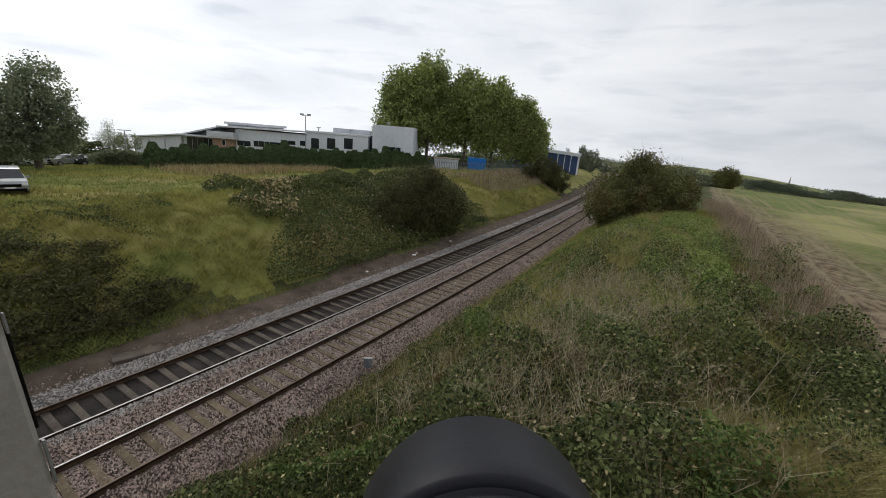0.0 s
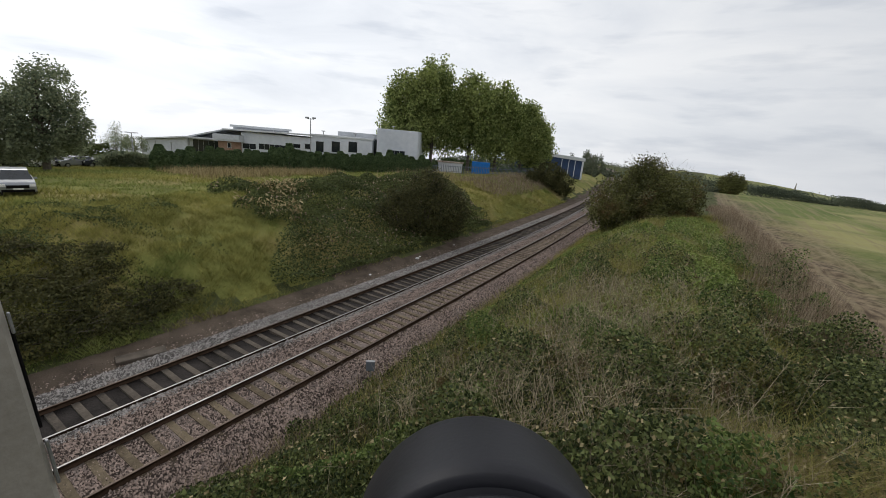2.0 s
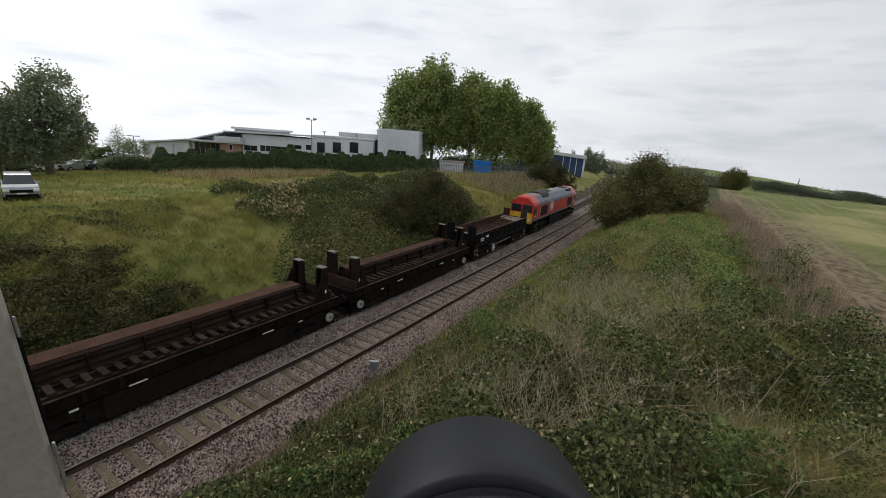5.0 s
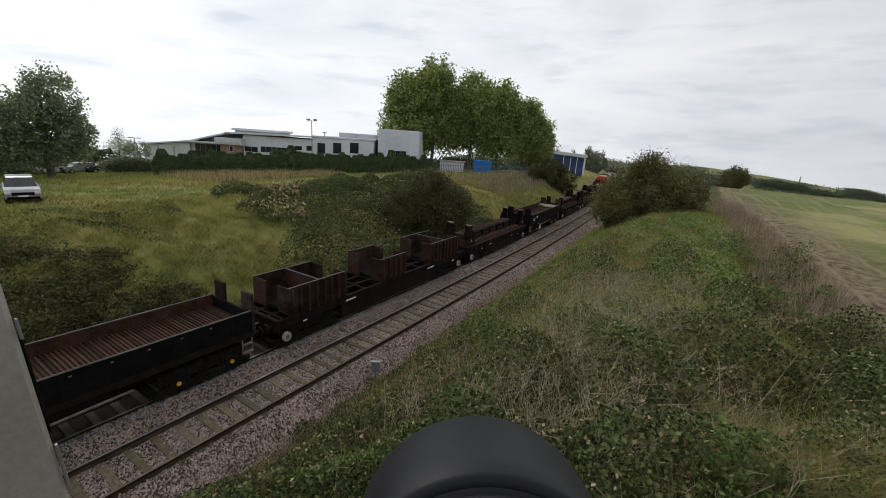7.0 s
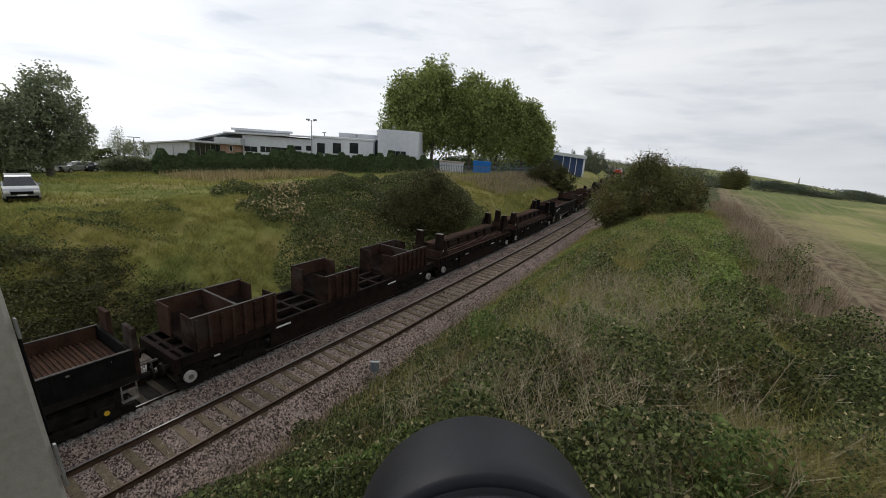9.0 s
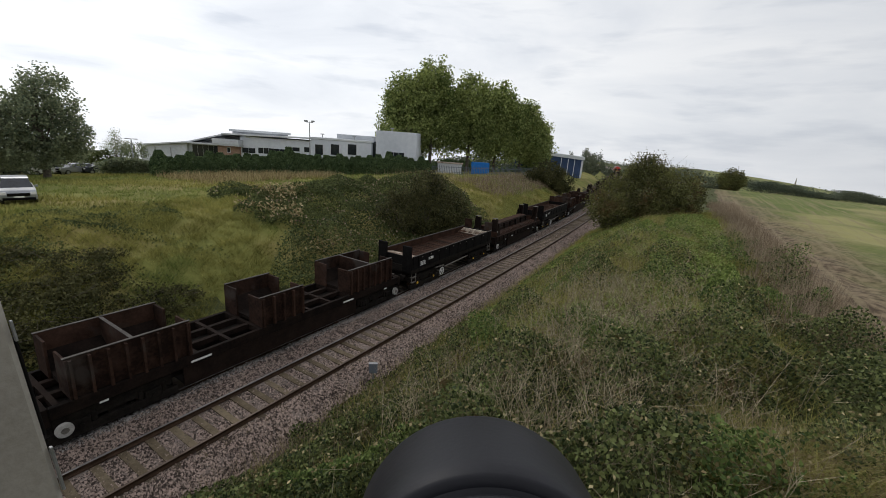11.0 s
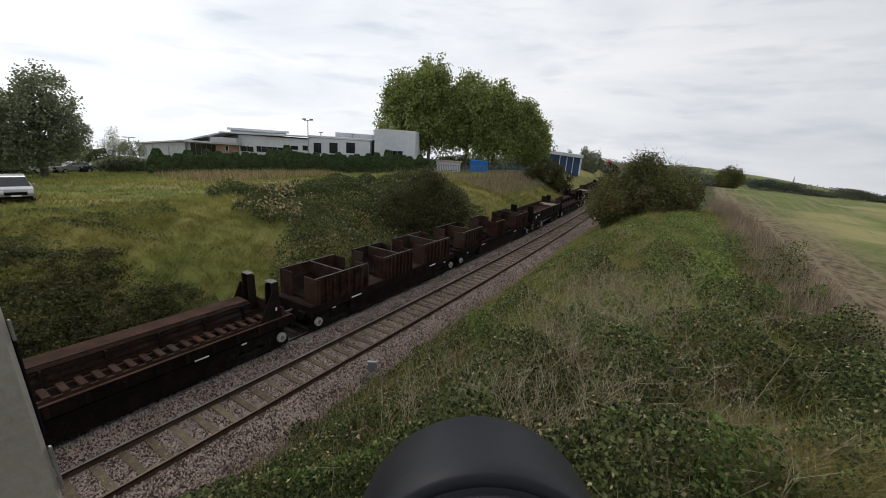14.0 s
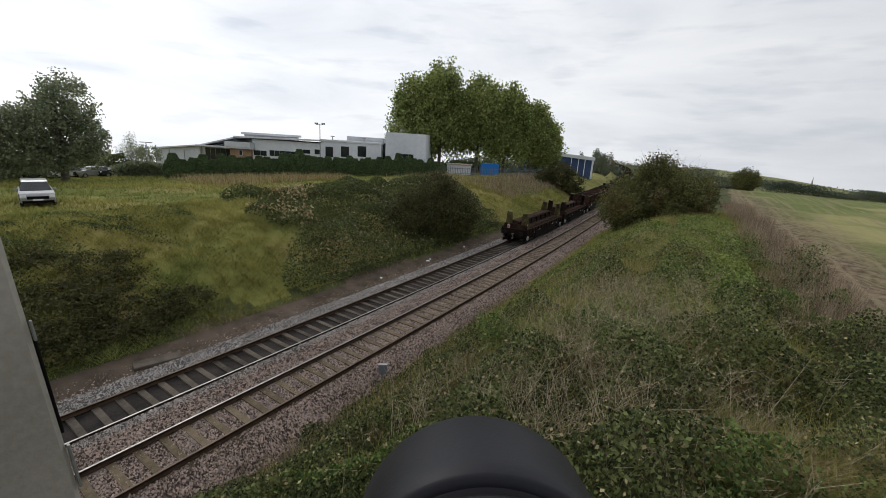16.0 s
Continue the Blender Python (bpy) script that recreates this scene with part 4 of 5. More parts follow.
def cradle_wagon(L, spots, open_deck):
    h = L / 2
    t = thing("coil_cradle_wagon", "rusty skeleton flat wagon with three empty coil cradles" if open_deck else "rusty flat wagon with three close-set empty coil cradles", "freight wagon", group="wagons of the train")
    z = 1.42
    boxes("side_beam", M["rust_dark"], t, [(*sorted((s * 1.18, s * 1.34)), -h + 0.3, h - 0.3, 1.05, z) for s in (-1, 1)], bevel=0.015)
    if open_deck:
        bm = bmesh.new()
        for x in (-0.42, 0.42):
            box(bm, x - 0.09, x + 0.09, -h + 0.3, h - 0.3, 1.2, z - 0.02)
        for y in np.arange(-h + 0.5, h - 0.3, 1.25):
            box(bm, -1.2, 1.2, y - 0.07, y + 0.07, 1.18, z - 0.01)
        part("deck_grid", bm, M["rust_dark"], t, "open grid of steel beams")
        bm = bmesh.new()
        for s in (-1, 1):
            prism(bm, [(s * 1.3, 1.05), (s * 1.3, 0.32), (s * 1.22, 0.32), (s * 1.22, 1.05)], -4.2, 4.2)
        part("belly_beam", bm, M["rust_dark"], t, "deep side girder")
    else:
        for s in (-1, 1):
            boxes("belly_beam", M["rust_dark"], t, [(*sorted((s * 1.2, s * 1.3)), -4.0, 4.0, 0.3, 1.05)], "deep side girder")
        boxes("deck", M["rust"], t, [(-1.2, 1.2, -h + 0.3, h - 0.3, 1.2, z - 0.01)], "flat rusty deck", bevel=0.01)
    for y, ln in spots:
        cradle(t, y, ln, z)
    for e in (-1, 1):
        boxes("headstock", M["rust_dark"], t, [(-1.3, 1.3, *sorted((e * (h - 0.3), e * (h - 0.12))), 0.85, 1.42)], bevel=0.015)
        bogie(t, e * (h - 1.9), (-0.95, 0.95), 0.44, 0.6, hub="grime")
        white_disc(t, e * (h - 0.55))
        white_disc(t, e * (h - 0.55), x=-1.24)
        lettering(t, e * 3.6, 1.12, 1.342, 0.7, 0.14, 1)
        lettering(t, e * (h - 1.5), 0.98, 1.342, 0.22, 0.12, 1)
    boxes("underframe", M["grime"], t, [(-0.8, 0.8, -h + 0.4, -3.6, 0.55, 1.16), (-0.8, 0.8, 3.6, h - 0.4, 0.55, 1.16), (-0.35, 0.35, -3.6, 3.6, 0.4, 1.16)], bevel=0.015)
    buffers(t, h + 0.2)
    return t


SPEED, LEAD = 26.05, 0.4
CARS = [("A", -97.5), ("B", -110.5), ("B", -123.8), ("A", -137.1), ("B", -150.3), ("C", -165.4), ("a", -180.0), ("B", -193.0), ("B", -206.5),
        ("C", -221.4), ("a", -236.0), ("B", -249.1), ("A", -262.1), ("C", -276.8), ("A", -291.5), ("B", -304.4), ("A", -317.5), ("C", -332.1),
        ("D", -347.1), ("B", -360.8), ("B", -374.3)]
models = {"A": low_sided_wagon(True), "a": low_sided_wagon(False), "B": ridged_wagon(),
          "C": cradle_wagon(15.9, ((-5.5, 3.3), (-0.1, 2.1), (5.4, 3.3)), True),
          "D": cradle_wagon(13.3, ((-4.4, 3.5), (0.05, 2.6), (4.2, 3.2)), False)}
train = [(locomotive(), -90.35 + 10.1)]
used = set()
for kind, s0 in CARS:
    if kind in used:
        ob = copy_thing(models[kind], Matrix())
    else:
        ob = models[kind]
        used.add(kind)
    train.append((ob, s0))


def finish_last_wagon():
    """The last wagon: lichen on its stanchions and a tail lamp."""
    last = train[-1][0]
    for ob in last.children_recursive:
        if ob.name.split(".")[0] in ("stanchion", "brace"):
            ob.data = ob.data.copy()
            ob.data.materials[0] = M["lichen"]
            tagged(ob, "rusty steel covered with yellow green lichen")
    last["label"] = "rusty brown flat wagon with lichened stanchions and tail lamp"
    bm = bmesh.new()
    box(bm, -0.75, -0.53, -6.15, -5.93, 1.46, 1.78)
    rod(bm, (-0.64, -6.04, 1.78), (-0.64, -6.04, 1.86), 0.05, n=10)
    lamp = part("tail_lamp", bm, M["dusty"], last, "white boxed tail lamp", bevel=0.02)
    bm = bmesh.new()
    rod(bm, (-0.64, -6.15, 1.62), (-0.64, -6.19, 1.62), 0.075, n=16)
    part("lens", bm, M["red"], lamp, "red lamp glass")


finish_last_wagon()


def on_far_track(y):
    slope = BEND * min(max(y, 0), 420)
    return pose(float(mid(y)) + FAR, y, FAR_Z, 0, 0, -math.degrees(math.atan(slope)))


def motions():
    for ob, s0 in train:
        walk(ob, [(t, on_far_track(s0 + LEAD + SPEED * t)) for t in range(0, 17)])
    walk(photo_camera, PATH)


# ---- trackside things ----
def trackside():
    t = thing("marker_post", "grey square trackside marker on a short post", "marker post", pose(2.05, 11.1, on(2.05, 11.1), 0, 0, 35))
    boxes("post", M["steel"], t, [(-0.03, 0.03, -0.03, 0.03, -0.1, 0.75)])
    boxes("sign_plate", M["slate"], t, [(-0.17, 0.17, -0.14, -0.03, 0.48, 0.90)], "weathered grey plate", bevel=0.02)
    boxes("plate_rim", M["steel"], t, [(-0.18, 0.18, -0.15, -0.02, 0.901, 0.92)], "paler top edge", bevel=0.005)
    t = thing("concrete_slab", "dark weathered concrete duct cover beside the track", "slab", pose(-6.1, 6.3, on(-6.1, 6.3, 0.02), 0, 0, -14))
    boxes("slab", M["sleeper_dark"], t, [(-0.3, 0.3, -0.85, 0.85, -0.05, 0.14)], bevel=0.02)
    for x, y, s in ((-6.9, 26.5, 0.45), (-7.1, 27.1, 0.25), (-6.7, 20.6, 0.25), (-7.3, 33, 0.3)):
        bm = bmesh.new()
        bmesh.ops.create_icosphere(bm, subdivisions=2, radius=s / 2)
        for v in bm.verts:
            v.co *= 0.75 + 0.5 * noise.noise(v.co * 4 + Vector((x, y, 0)))
            v.co.z *= 0.5
        ob = tagged(new("stone", finish("stone", bm, M["white"])), "pale loose stone on the ground", "stone")
        ob.location = (x, y, on(x, y, 0.06))


# ---- plants ----
def bush(name, label, shapes, n, size, material, twigs=0, spikes=0.0):
    t = thing(name, label, "bush")
    cx = np.mean([c[0] for c, _ in shapes])
    cy = np.mean([c[1] for c, _ in shapes])
    base = Vector((cx, cy, on(cx, cy, -0.1)))
    bm = bmesh.new()
    for c, r in shapes:
        foot = Vector((c[0], c[1], on(c[0], c[1], -0.15)))
        for i in range(7):
            d = unit(1)[0]
            rod(bm, foot, foot.lerp(Vector(c), 0.7) + Vector((d[0] * r[0], d[1] * r[1], abs(d[2]) * r[2])) * 0.6, 0.06, 0.015, 6)
    tagged(part("stems", bm, M["bark"], t, "bare woody stems"), kind="stuff")
    p = clumps(shapes, n, 0.5, 0.32)
    g = lie(p[:, 0], p[:, 1])
    p = p[p[:, 2] > g + 0.02]
    v, f = leaves(p, size, 0.3)
    ob = new("crown", mesh_of("crown", v, f, M[material]))
    ob.parent = t
    tagged(ob, "small dull green leaves")
    if twigs:
        bm = bmesh.new()
        for i in range(twigs):
            c, r = shapes[i % len(shapes)]
            d = unit(1)[0]
            d[2] = abs(d[2]) * 0.9 + 0.15
            a = Vector(c) + Vector(d * np.array(r)) * 0.85
            b = Vector(c) + Vector((d + unit(1)[0] * 0.15) * np.array(r)) * (1.12 + spikes * rng.random())
            rod(bm, a, b, 0.012, 0.004, 4, caps=False)
        tagged(part("brushwood", bm, M["bark"], t, "thin bare twigs"), kind="stuff")
    return t


def tree(name, label, x, y, top, shapes, n, size, material, trunk=0.3, group="", tuft=0.6):
    t = thing(name, label, "tree", group=group)
    z0 = on(x, y, -0.1)
    bm = bmesh.new()
    rod(bm, (x, y, z0), (x + 0.2, y, z0 + (top - z0) * 0.45), trunk, trunk * 0.6, 10)
    rod(bm, (x + 0.2, y, z0 + (top - z0) * 0.45), (x, y + 0.2, z0 + (top - z0) * 0.9), trunk * 0.6, 0.04, 8)
    part("trunk", bm, M["bark"], t, "grey brown trunk")
    for c, r in shapes:
        for i in range(5):
            bm = bmesh.new()
            k = 0.25 + 0.5 * rng.random()
            a = Vector((x + 0.15, y, z0 + (top - z0) * k * 0.8))
            d = unit(1)[0]
            b = Vector(c) + Vector((d[0] * r[0], d[1] * r[1], d[2] * r[2])) * 0.75
            if b.z < a.z - 1:
                b.z = a.z + 0.5
            m = a.lerp(b, 0.5) + Vector((0, 0, -0.3))
            rod(bm, a, m, trunk * 0.3, trunk * 0.2, 6)
            rod(bm, m, b, trunk * 0.2, 0.02, 5)
            part("limb", bm, M["bark"], t)
    p = tufts(shapes, n, 55, tuft)
    v, f = leaves(p, size, 0.2, 1.3)
    ob = new("crown", mesh_of("crown", v, f, M[material]))
    ob.parent = t
    tagged(ob, "loose crown of small leaves with gaps")
    return t


def build_trees():
    pop = "tall poplar with a loose green crown behind the cutting"
    g = "poplars behind the cutting"

    def tall(x, y, top, low, rx, ry, n):
        mid_z, half = (top + low) / 2, (top - low) / 2
        sh = [((x, y, mid_z), (rx, ry, half)), ((x, y, mid_z + half * 0.35), (rx * 0.85, ry * 0.85, half * 0.62)),
              ((x - rx * 0.45, y - 1.2, mid_z - half * 0.3), (rx * 0.75, ry * 0.7, half * 0.6)), ((x + rx * 0.45, y + 1.2, mid_z - half * 0.25), (rx * 0.7, ry * 0.7, half * 0.6))]
        tree("poplar", pop, x, y, top, sh, int(n * 1.15), 0.40, "leaf_poplar_hazed", 0.42, g, 1.25)

    tall(-47.0, 75.0, 22.5, 6.0, 5.4, 5.0, 13000)
    tall(-42.0, 78.5, 26.4, 5.5, 6.0, 5.4, 20000)
    tall(-35.8, 85.0, 24.5, 5.5, 5.8, 5.4, 18000)
    tall(-32.0, 91.5, 23.2, 5.0, 5.6, 5.4, 17000)
    tall(-28.5, 99.0, 20.0, 4.6, 4.8, 5.0, 15000)
    tall(-25.4, 101.5, 16.5, 4.2, 3.6, 4.0, 9000)
    lt = "broad leafy tree beside the car park"
    tree("tree", lt, -52.5, 15.6, 14.0, [((-52.5, 15.3, 7.4), (4.2, 4.3, 4.4)), ((-52.5, 16.4, 10.7), (3.0, 3.0, 3.3)), ((-52, 18.3, 6.4), (2.5, 2.2, 3.0)), ((-52, 12, 6.6), (2.8, 2.6, 3.6)), ((-52, 13.5, 4.8), (3.0, 4.0, 1.5))], 26000, 0.21, "leaf_tree_hazed", 0.4, tuft=0.62)
    tree("tree", lt, -54, 8.5, 12, [((-54, 8.5, 7), (4, 4, 4)), ((-54, 8, 4), (3, 4, 2))], 26000, 0.16, "leaf_tree_hazed", 0.35)
    tree("tree", "small thin young tree near the car park", -68.4, 28.0, 6.9, [((-68.4, 28, 4.3), (1.6, 1.8, 1.4)), ((-68.4, 28, 5.9), (0.7, 0.8, 1.0))], 2600, 0.12, "leaf_tree_hazed", 0.1)
    tree("tree", "small thin young tree near the car park", -72, 33, 6.2, [((-72, 32, 4.0), (2, 2.2, 1.3))], 3000, 0.14, "leaf_tree_hazed", 0.1)
    tree("tree", "round yellow green tree in the field hedge", 17.2, 117, 8.0, [((17.2, 117, 5.2), (2.7, 2.2, 2.6)), ((16.6, 117, 4.2), (2.3, 2, 2.0))], 11000, 0.2, "leaf_thorn", 0.2)


def build_hedge():
    """A row of clipped conifers: three are grown, the rest are copies."""
    kinds = []
    for k, hgt in enumerate((3.3, 3.0, 3.5)):
        t = thing("conifer", "dark green conifer in a dense boundary row", "conifer", group="boundary conifers")
        bm = bmesh.new()
        rod(bm, (0, 0, -0.2), (0, 0, hgt * 0.8), 0.09, 0.03, 8)
        part("trunk", bm, M["bark"], t)
        n = 4600
        q = rng.random(n) ** 0.8
        a = rng.random(n) * 2 * np.pi
        r = (1.02 - 0.68 * q ** 2.6) * (0.7 + 0.4 * rng.random(n)) * (1 + 0.15 * np.sin(3 * a + k + 7 * q))
        p = np.stack([r * np.cos(a), r * np.sin(a), 0.05 + q * hgt], 1)
        v, f = leaves(p, 0.135, 0.6, 1.8)
        ob = new("crown", mesh_of("crown", v, f, M["leaf_hedge"]))
        ob.parent = t
        kinds.append(t)
    line = [(-50.2, 26.4), (-49.5, 28), (-43.5, 41.3), (-36.5, 62), (-34.5, 67)]
    seg = np.array(line)
    d = np.r_[0, np.cumsum(np.hypot(*np.diff(seg, axis=0).T))]
    for i, s in enumerate(np.arange(0, d[-1], 1.2)):
        x, y = np.interp(s, d, seg[:, 0]) + rng.normal() * 0.15, np.interp(s, d, seg[:, 1])
        sc = 0.84 + 0.08 * math.sin(i * 0.5) + 0.30 * rng.random() - 0.10 * max(0, 1 - s / 5)
        m = pose(x, y, on(x, y, -0.05), 0, 0, 360 * rng.random()) @ Matrix.Diagonal((1, 1, sc, 1))
        if i < 3:
            kinds[i].matrix_basis = m
        else:
            o = copy_thing(kinds[i % 3], pose(0, 0, 0))
            o.matrix_basis = m


def build_bushes():
    bush("bush", "rounded dull green bush at the foot of the far bank", [((-10.0, 31.5, 2.6), (2.4, 3.2, 3.0)), ((-9.2, 34.5, 2.2), (2.0, 2.6, 2.4)), ((-11, 29, 2.4), (2.0, 2.2, 2.2)), ((-10.2, 32, 4.6), (1.6, 2.0, 1.7))], 30000, 0.11, "leaf_bush", 160, 0.2)
    bush("bush", "dark rounded bush beside the far end of the track", [((-15.2, 82.5, 4.4), (2.6, 3, 2.6)), ((-12.8, 84, 2.8), (2.4, 3, 2.5)), ((-17, 80, 3.6), (2, 2.4, 1.8))], 14000, 0.17, "leaf_bush", 60, 0.1)
    bush("hawthorn_bush", "large brownish green thorn bush on the near bank crest", [((4.6, 44.0, 4.4), (2.4, 2.4, 2.7)), ((7.3, 45.6, 5.6), (2.7, 2.7, 3.1)), ((10.0, 47.6, 5.2), (2.2, 2.6, 2.7)), ((6.0, 44.8, 3.4), (3.2, 2.2, 2.2)), ((9.2, 46, 3.9), (2.6, 2, 1.6)), ((6.8, 45.4, 7.6), (1.8, 1.8, 1.5))], 46000, 0.12, "leaf_thorn", 420, 0.35)
    bush("bramble_thicket", "dark bramble thicket low on the far bank", [((-10.3, 4.2, 0.8), (1.9, 2.8, 1.2)), ((-11.6, 5.4, 1.4), (1.5, 2.2, 0.9)), ((-9.9, 7.6, 0.4), (1.3, 1.8, 0.9)), ((-12, 0.5, 1.5), (3, 3, 1.5)), ((-8.9, 4.2, 0.1), (1.3, 2.4, 0.9)), ((-8.7, 6.7, 0.0), (1.1, 1.8, 0.7)), ((-9.6, 1.6, 0.5), (1.8, 2.2, 1.0)), ((-12.8, 6.4, 1.9), (1.6, 2.2, 0.9)), ((-9.4, 8.9, 0.3), (1.1, 1.5, 0.8)), ((-14.2, 3.4, 2.4), (1.8, 2.2, 0.8))], 60000, 0.085, "leaf_bush", 260, 0.15)


def lumps(x, y):
    return 0.5 + 0.5 * np.sin(x * 1.15 + 2.1 * np.sin(y * 0.43)) * np.sin(y * 0.95 + 1.7 * np.sin(x * 0.61 + 0.5))


def stuff(name, label, category, v, f, material):
    tagged(new(name, mesh_of(name, v, f, M[material])), label, category, kind="stuff")


def sample(n, u0, u1, y0, y1, power=1.5, keep=None):
    y = y0 + (y1 - y0) * rng.random(n) ** power
    u = u0 + (u1 - u0) * rng.random(n)
    x = u + mid(y)
    if keep is not None:
        k = keep(x, y, u)
        x, y, u = x[k], y[k], u[k]
    return x, y, u


GOLD = (14.2, 8.7)


def build_bank_plants():
    # near bank: brambles, with hollows between the mounds
    x, y, u = sample(330000, 2.0, 17.3, 1.5, 34, 1.35, lambda x, y, u: (u > 2.05 + 0.7 * lumps(x * 2, y * 2)) & (((x - GOLD[0]) / 1.3) ** 2 + ((y - GOLD[1]) / 1.0) ** 2 > 0.1 + 0.9 * lumps(x * 1.5, y * 1.5)) & (rng.random(len(x)) < 0.35 + 0.65 * np.clip((28 - y) / 10, 0, 1)))
    h = 0.10 + (1.55 * lumps(x, y) ** 1.9 + 0.28 * lumps(x * 2.7 + 4, y * 2.3)) * np.clip((u - 2.3) / 2.5, 0.25, 1)
    z = lie(x, y) + h * (1 - rng.random(len(x)) ** 1.6 * 0.85)
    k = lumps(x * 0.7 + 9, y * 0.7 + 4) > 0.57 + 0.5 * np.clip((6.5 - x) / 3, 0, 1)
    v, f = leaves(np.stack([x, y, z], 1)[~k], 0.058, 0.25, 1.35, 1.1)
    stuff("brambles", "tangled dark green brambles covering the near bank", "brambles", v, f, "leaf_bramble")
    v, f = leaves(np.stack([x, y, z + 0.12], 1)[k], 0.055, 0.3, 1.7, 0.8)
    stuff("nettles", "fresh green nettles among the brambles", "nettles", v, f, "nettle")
    x, y, u = sample(5000, 2.6, 16.5, 2, 26, 1.2)
    z = lie(x, y) + 0.15 + 1.4 * lumps(x, y) ** 1.6 * np.clip((u - 2.3) / 2.5, 0.25, 1) + 0.2 * rng.random(len(x))
    v, f = leaves(np.stack([x, y, z], 1), 0.06, 0.3, 1.5)
    stuff("browned_leaves", "yellowed and browned leaves among the brambles", "leaves", v, f, "straw")
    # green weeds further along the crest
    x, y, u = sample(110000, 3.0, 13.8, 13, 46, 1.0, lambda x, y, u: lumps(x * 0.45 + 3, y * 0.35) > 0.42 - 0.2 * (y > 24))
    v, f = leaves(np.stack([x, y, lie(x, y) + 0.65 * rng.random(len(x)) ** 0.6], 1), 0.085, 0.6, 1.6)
    stuff("weeds", "bright green low weeds on the crest", "weeds", v, f, "weed_green_lit")
    # grass on the near bank and crest
    x, y, u = sample(170000, 2.4, 15.5, 2, 52, 1.0, lambda x, y, u: rng.random(len(x)) < np.clip((y - 6) / 14, 0.12, 1))
    v, f = blades(np.stack([x, y, lie(x, y) - 0.02], 1), 0.5, 0.024, 0.6)
    stuff("rough_grass", "rough pale green grass on the near bank", "grass", v, f, "grass")
    x, y, u = sample(5500, GOLD[0] - 1.8, GOLD[0] + 1.8, GOLD[1] - 1.4, GOLD[1] + 1.4, 1.0)
    v, f = blades(np.stack([x, y, lie(x, y) + 0.1 + 0.35 * lumps(x, y)], 1), 0.45, 0.012, 1.1)
    stuff("yellow_grass", "yellowing tufted grass", "grass", v, f, "grass")
    x, y, u = sample(3000, GOLD[0] - 1.5, GOLD[0] + 1.5, GOLD[1] - 1.2, GOLD[1] + 1.2, 1.0)
    v, f = blades(np.stack([x, y, lie(x, y) + 0.12 + 0.35 * lumps(x, y)], 1), 0.5, 0.012, 1.0)
    stuff("dry_grass", "dry golden straw among the yellowing tufts", "grass", v, f, "straw")
    # paler long grass and a fresh green strip along the crest
    x, y, u = sample(62000, 5.0, 14.2, 12, 46, 0.9, lambda x, y, u: lumps(x * 0.5 + 1, y * 0.4 + 5) > 0.3)
    v, f = blades(np.stack([x, y, lie(x, y) + 0.05], 1), 0.72, 0.022, 0.5)
    stuff("crest_grass", "long pale grass along the bank's crest", "grass", v, f, "grass")
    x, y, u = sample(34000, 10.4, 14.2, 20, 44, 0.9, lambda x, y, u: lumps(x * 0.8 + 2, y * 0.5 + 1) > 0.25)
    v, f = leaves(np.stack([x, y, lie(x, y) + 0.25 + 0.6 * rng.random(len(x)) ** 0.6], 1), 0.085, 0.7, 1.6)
    stuff("weeds", "fresh green weeds in a strip along the crest", "weeds", v, f, "weed_green_lit")
    x, y, u = sample(4200, 5.5, 14.0, 12, 42, 0.9, lambda x, y, u: lumps(x * 0.4 + 7, y * 0.3 + 3) > 0.3)
    v, f = blades(np.stack([x, y, lie(x, y) + 0.1], 1), 0.85, 0.022, 0.4)
    stuff("seed_stalks", "beige seeding grass stalks along the crest", "stalks", v, f, "straw")
    # dead stalks
    x, y, u = sample(3200, 3.0, 15.5, 3, 44, 1.2, lambda x, y, u: lumps(x * 0.6 + 1, y * 0.6 + 2) > 0.35)
    v, f = blades(np.stack([x, y, lie(x, y) + 0.1], 1), 0.9, 0.011, 0.5)
    stuff("dead_stalks", "bare dead stalks standing over the brambles", "stalks", v, f, "twig")
    bm = bmesh.new()
    for i in range(1400):
        yy = 6.5 + 12 * rng.random() ** 1.2 if i % 3 else 5 + 30 * rng.random()
        xx = 9.8 + 2.1 * rng.normal() if i % 3 else 5 + 9 * rng.random()
        a = Vector((xx, yy, on(xx, yy, 0.15)))
        d = Vector((rng.normal() * 0.45, rng.normal() * 0.45, 0.9 + 0.5 * rng.random()))
        b = a + d * (0.5 + 0.6 * rng.random())
        rod(bm, a, b, 0.0065, 0.0035, 4, caps=False)
        for _ in range(5):
            k = a.lerp(b, 0.4 + 0.6 * rng.random())
            rod(bm, k, k + Vector((rng.normal() * 0.25, rng.normal() * 0.25, 0.12 + 0.3 * rng.random())), 0.004, 0.002, 3, caps=False)
    ob = new("dead_brush", finish("dead_brush", bm, M["twig"]))
    tagged(ob, "pale branching dead brushwood among the brambles", "brushwood", kind="stuff")
    # dead weeds between the crest and the field
    x, y, u = sample(34000, 12.8, 18.3, 17, 64, 1.0, lambda x, y, u: (x > 14.7 - (y - 20) * 0.04 + 0.5 * np.sin(y)) & (x < 17.9 - 0.05 * (y - 20)) & (rng.random(len(x)) < 0.25 + 0.75 * lumps(x, y * 0.8)))
    v, f = blades(np.stack([x, y, lie(x, y)], 1), 0.85, 0.03, 0.22)
    stuff("dead_weeds", "brown dead weeds along the field edge", "weeds", v, f, "weed")
    # edge of the ballast: thin stalks
    x, y, u = sample(5000, 1.9, 3.6, 2, 40, 1.2)
    v, f = blades(np.stack([x, y, lie(x, y)], 1), 0.5, 0.014, 0.3)
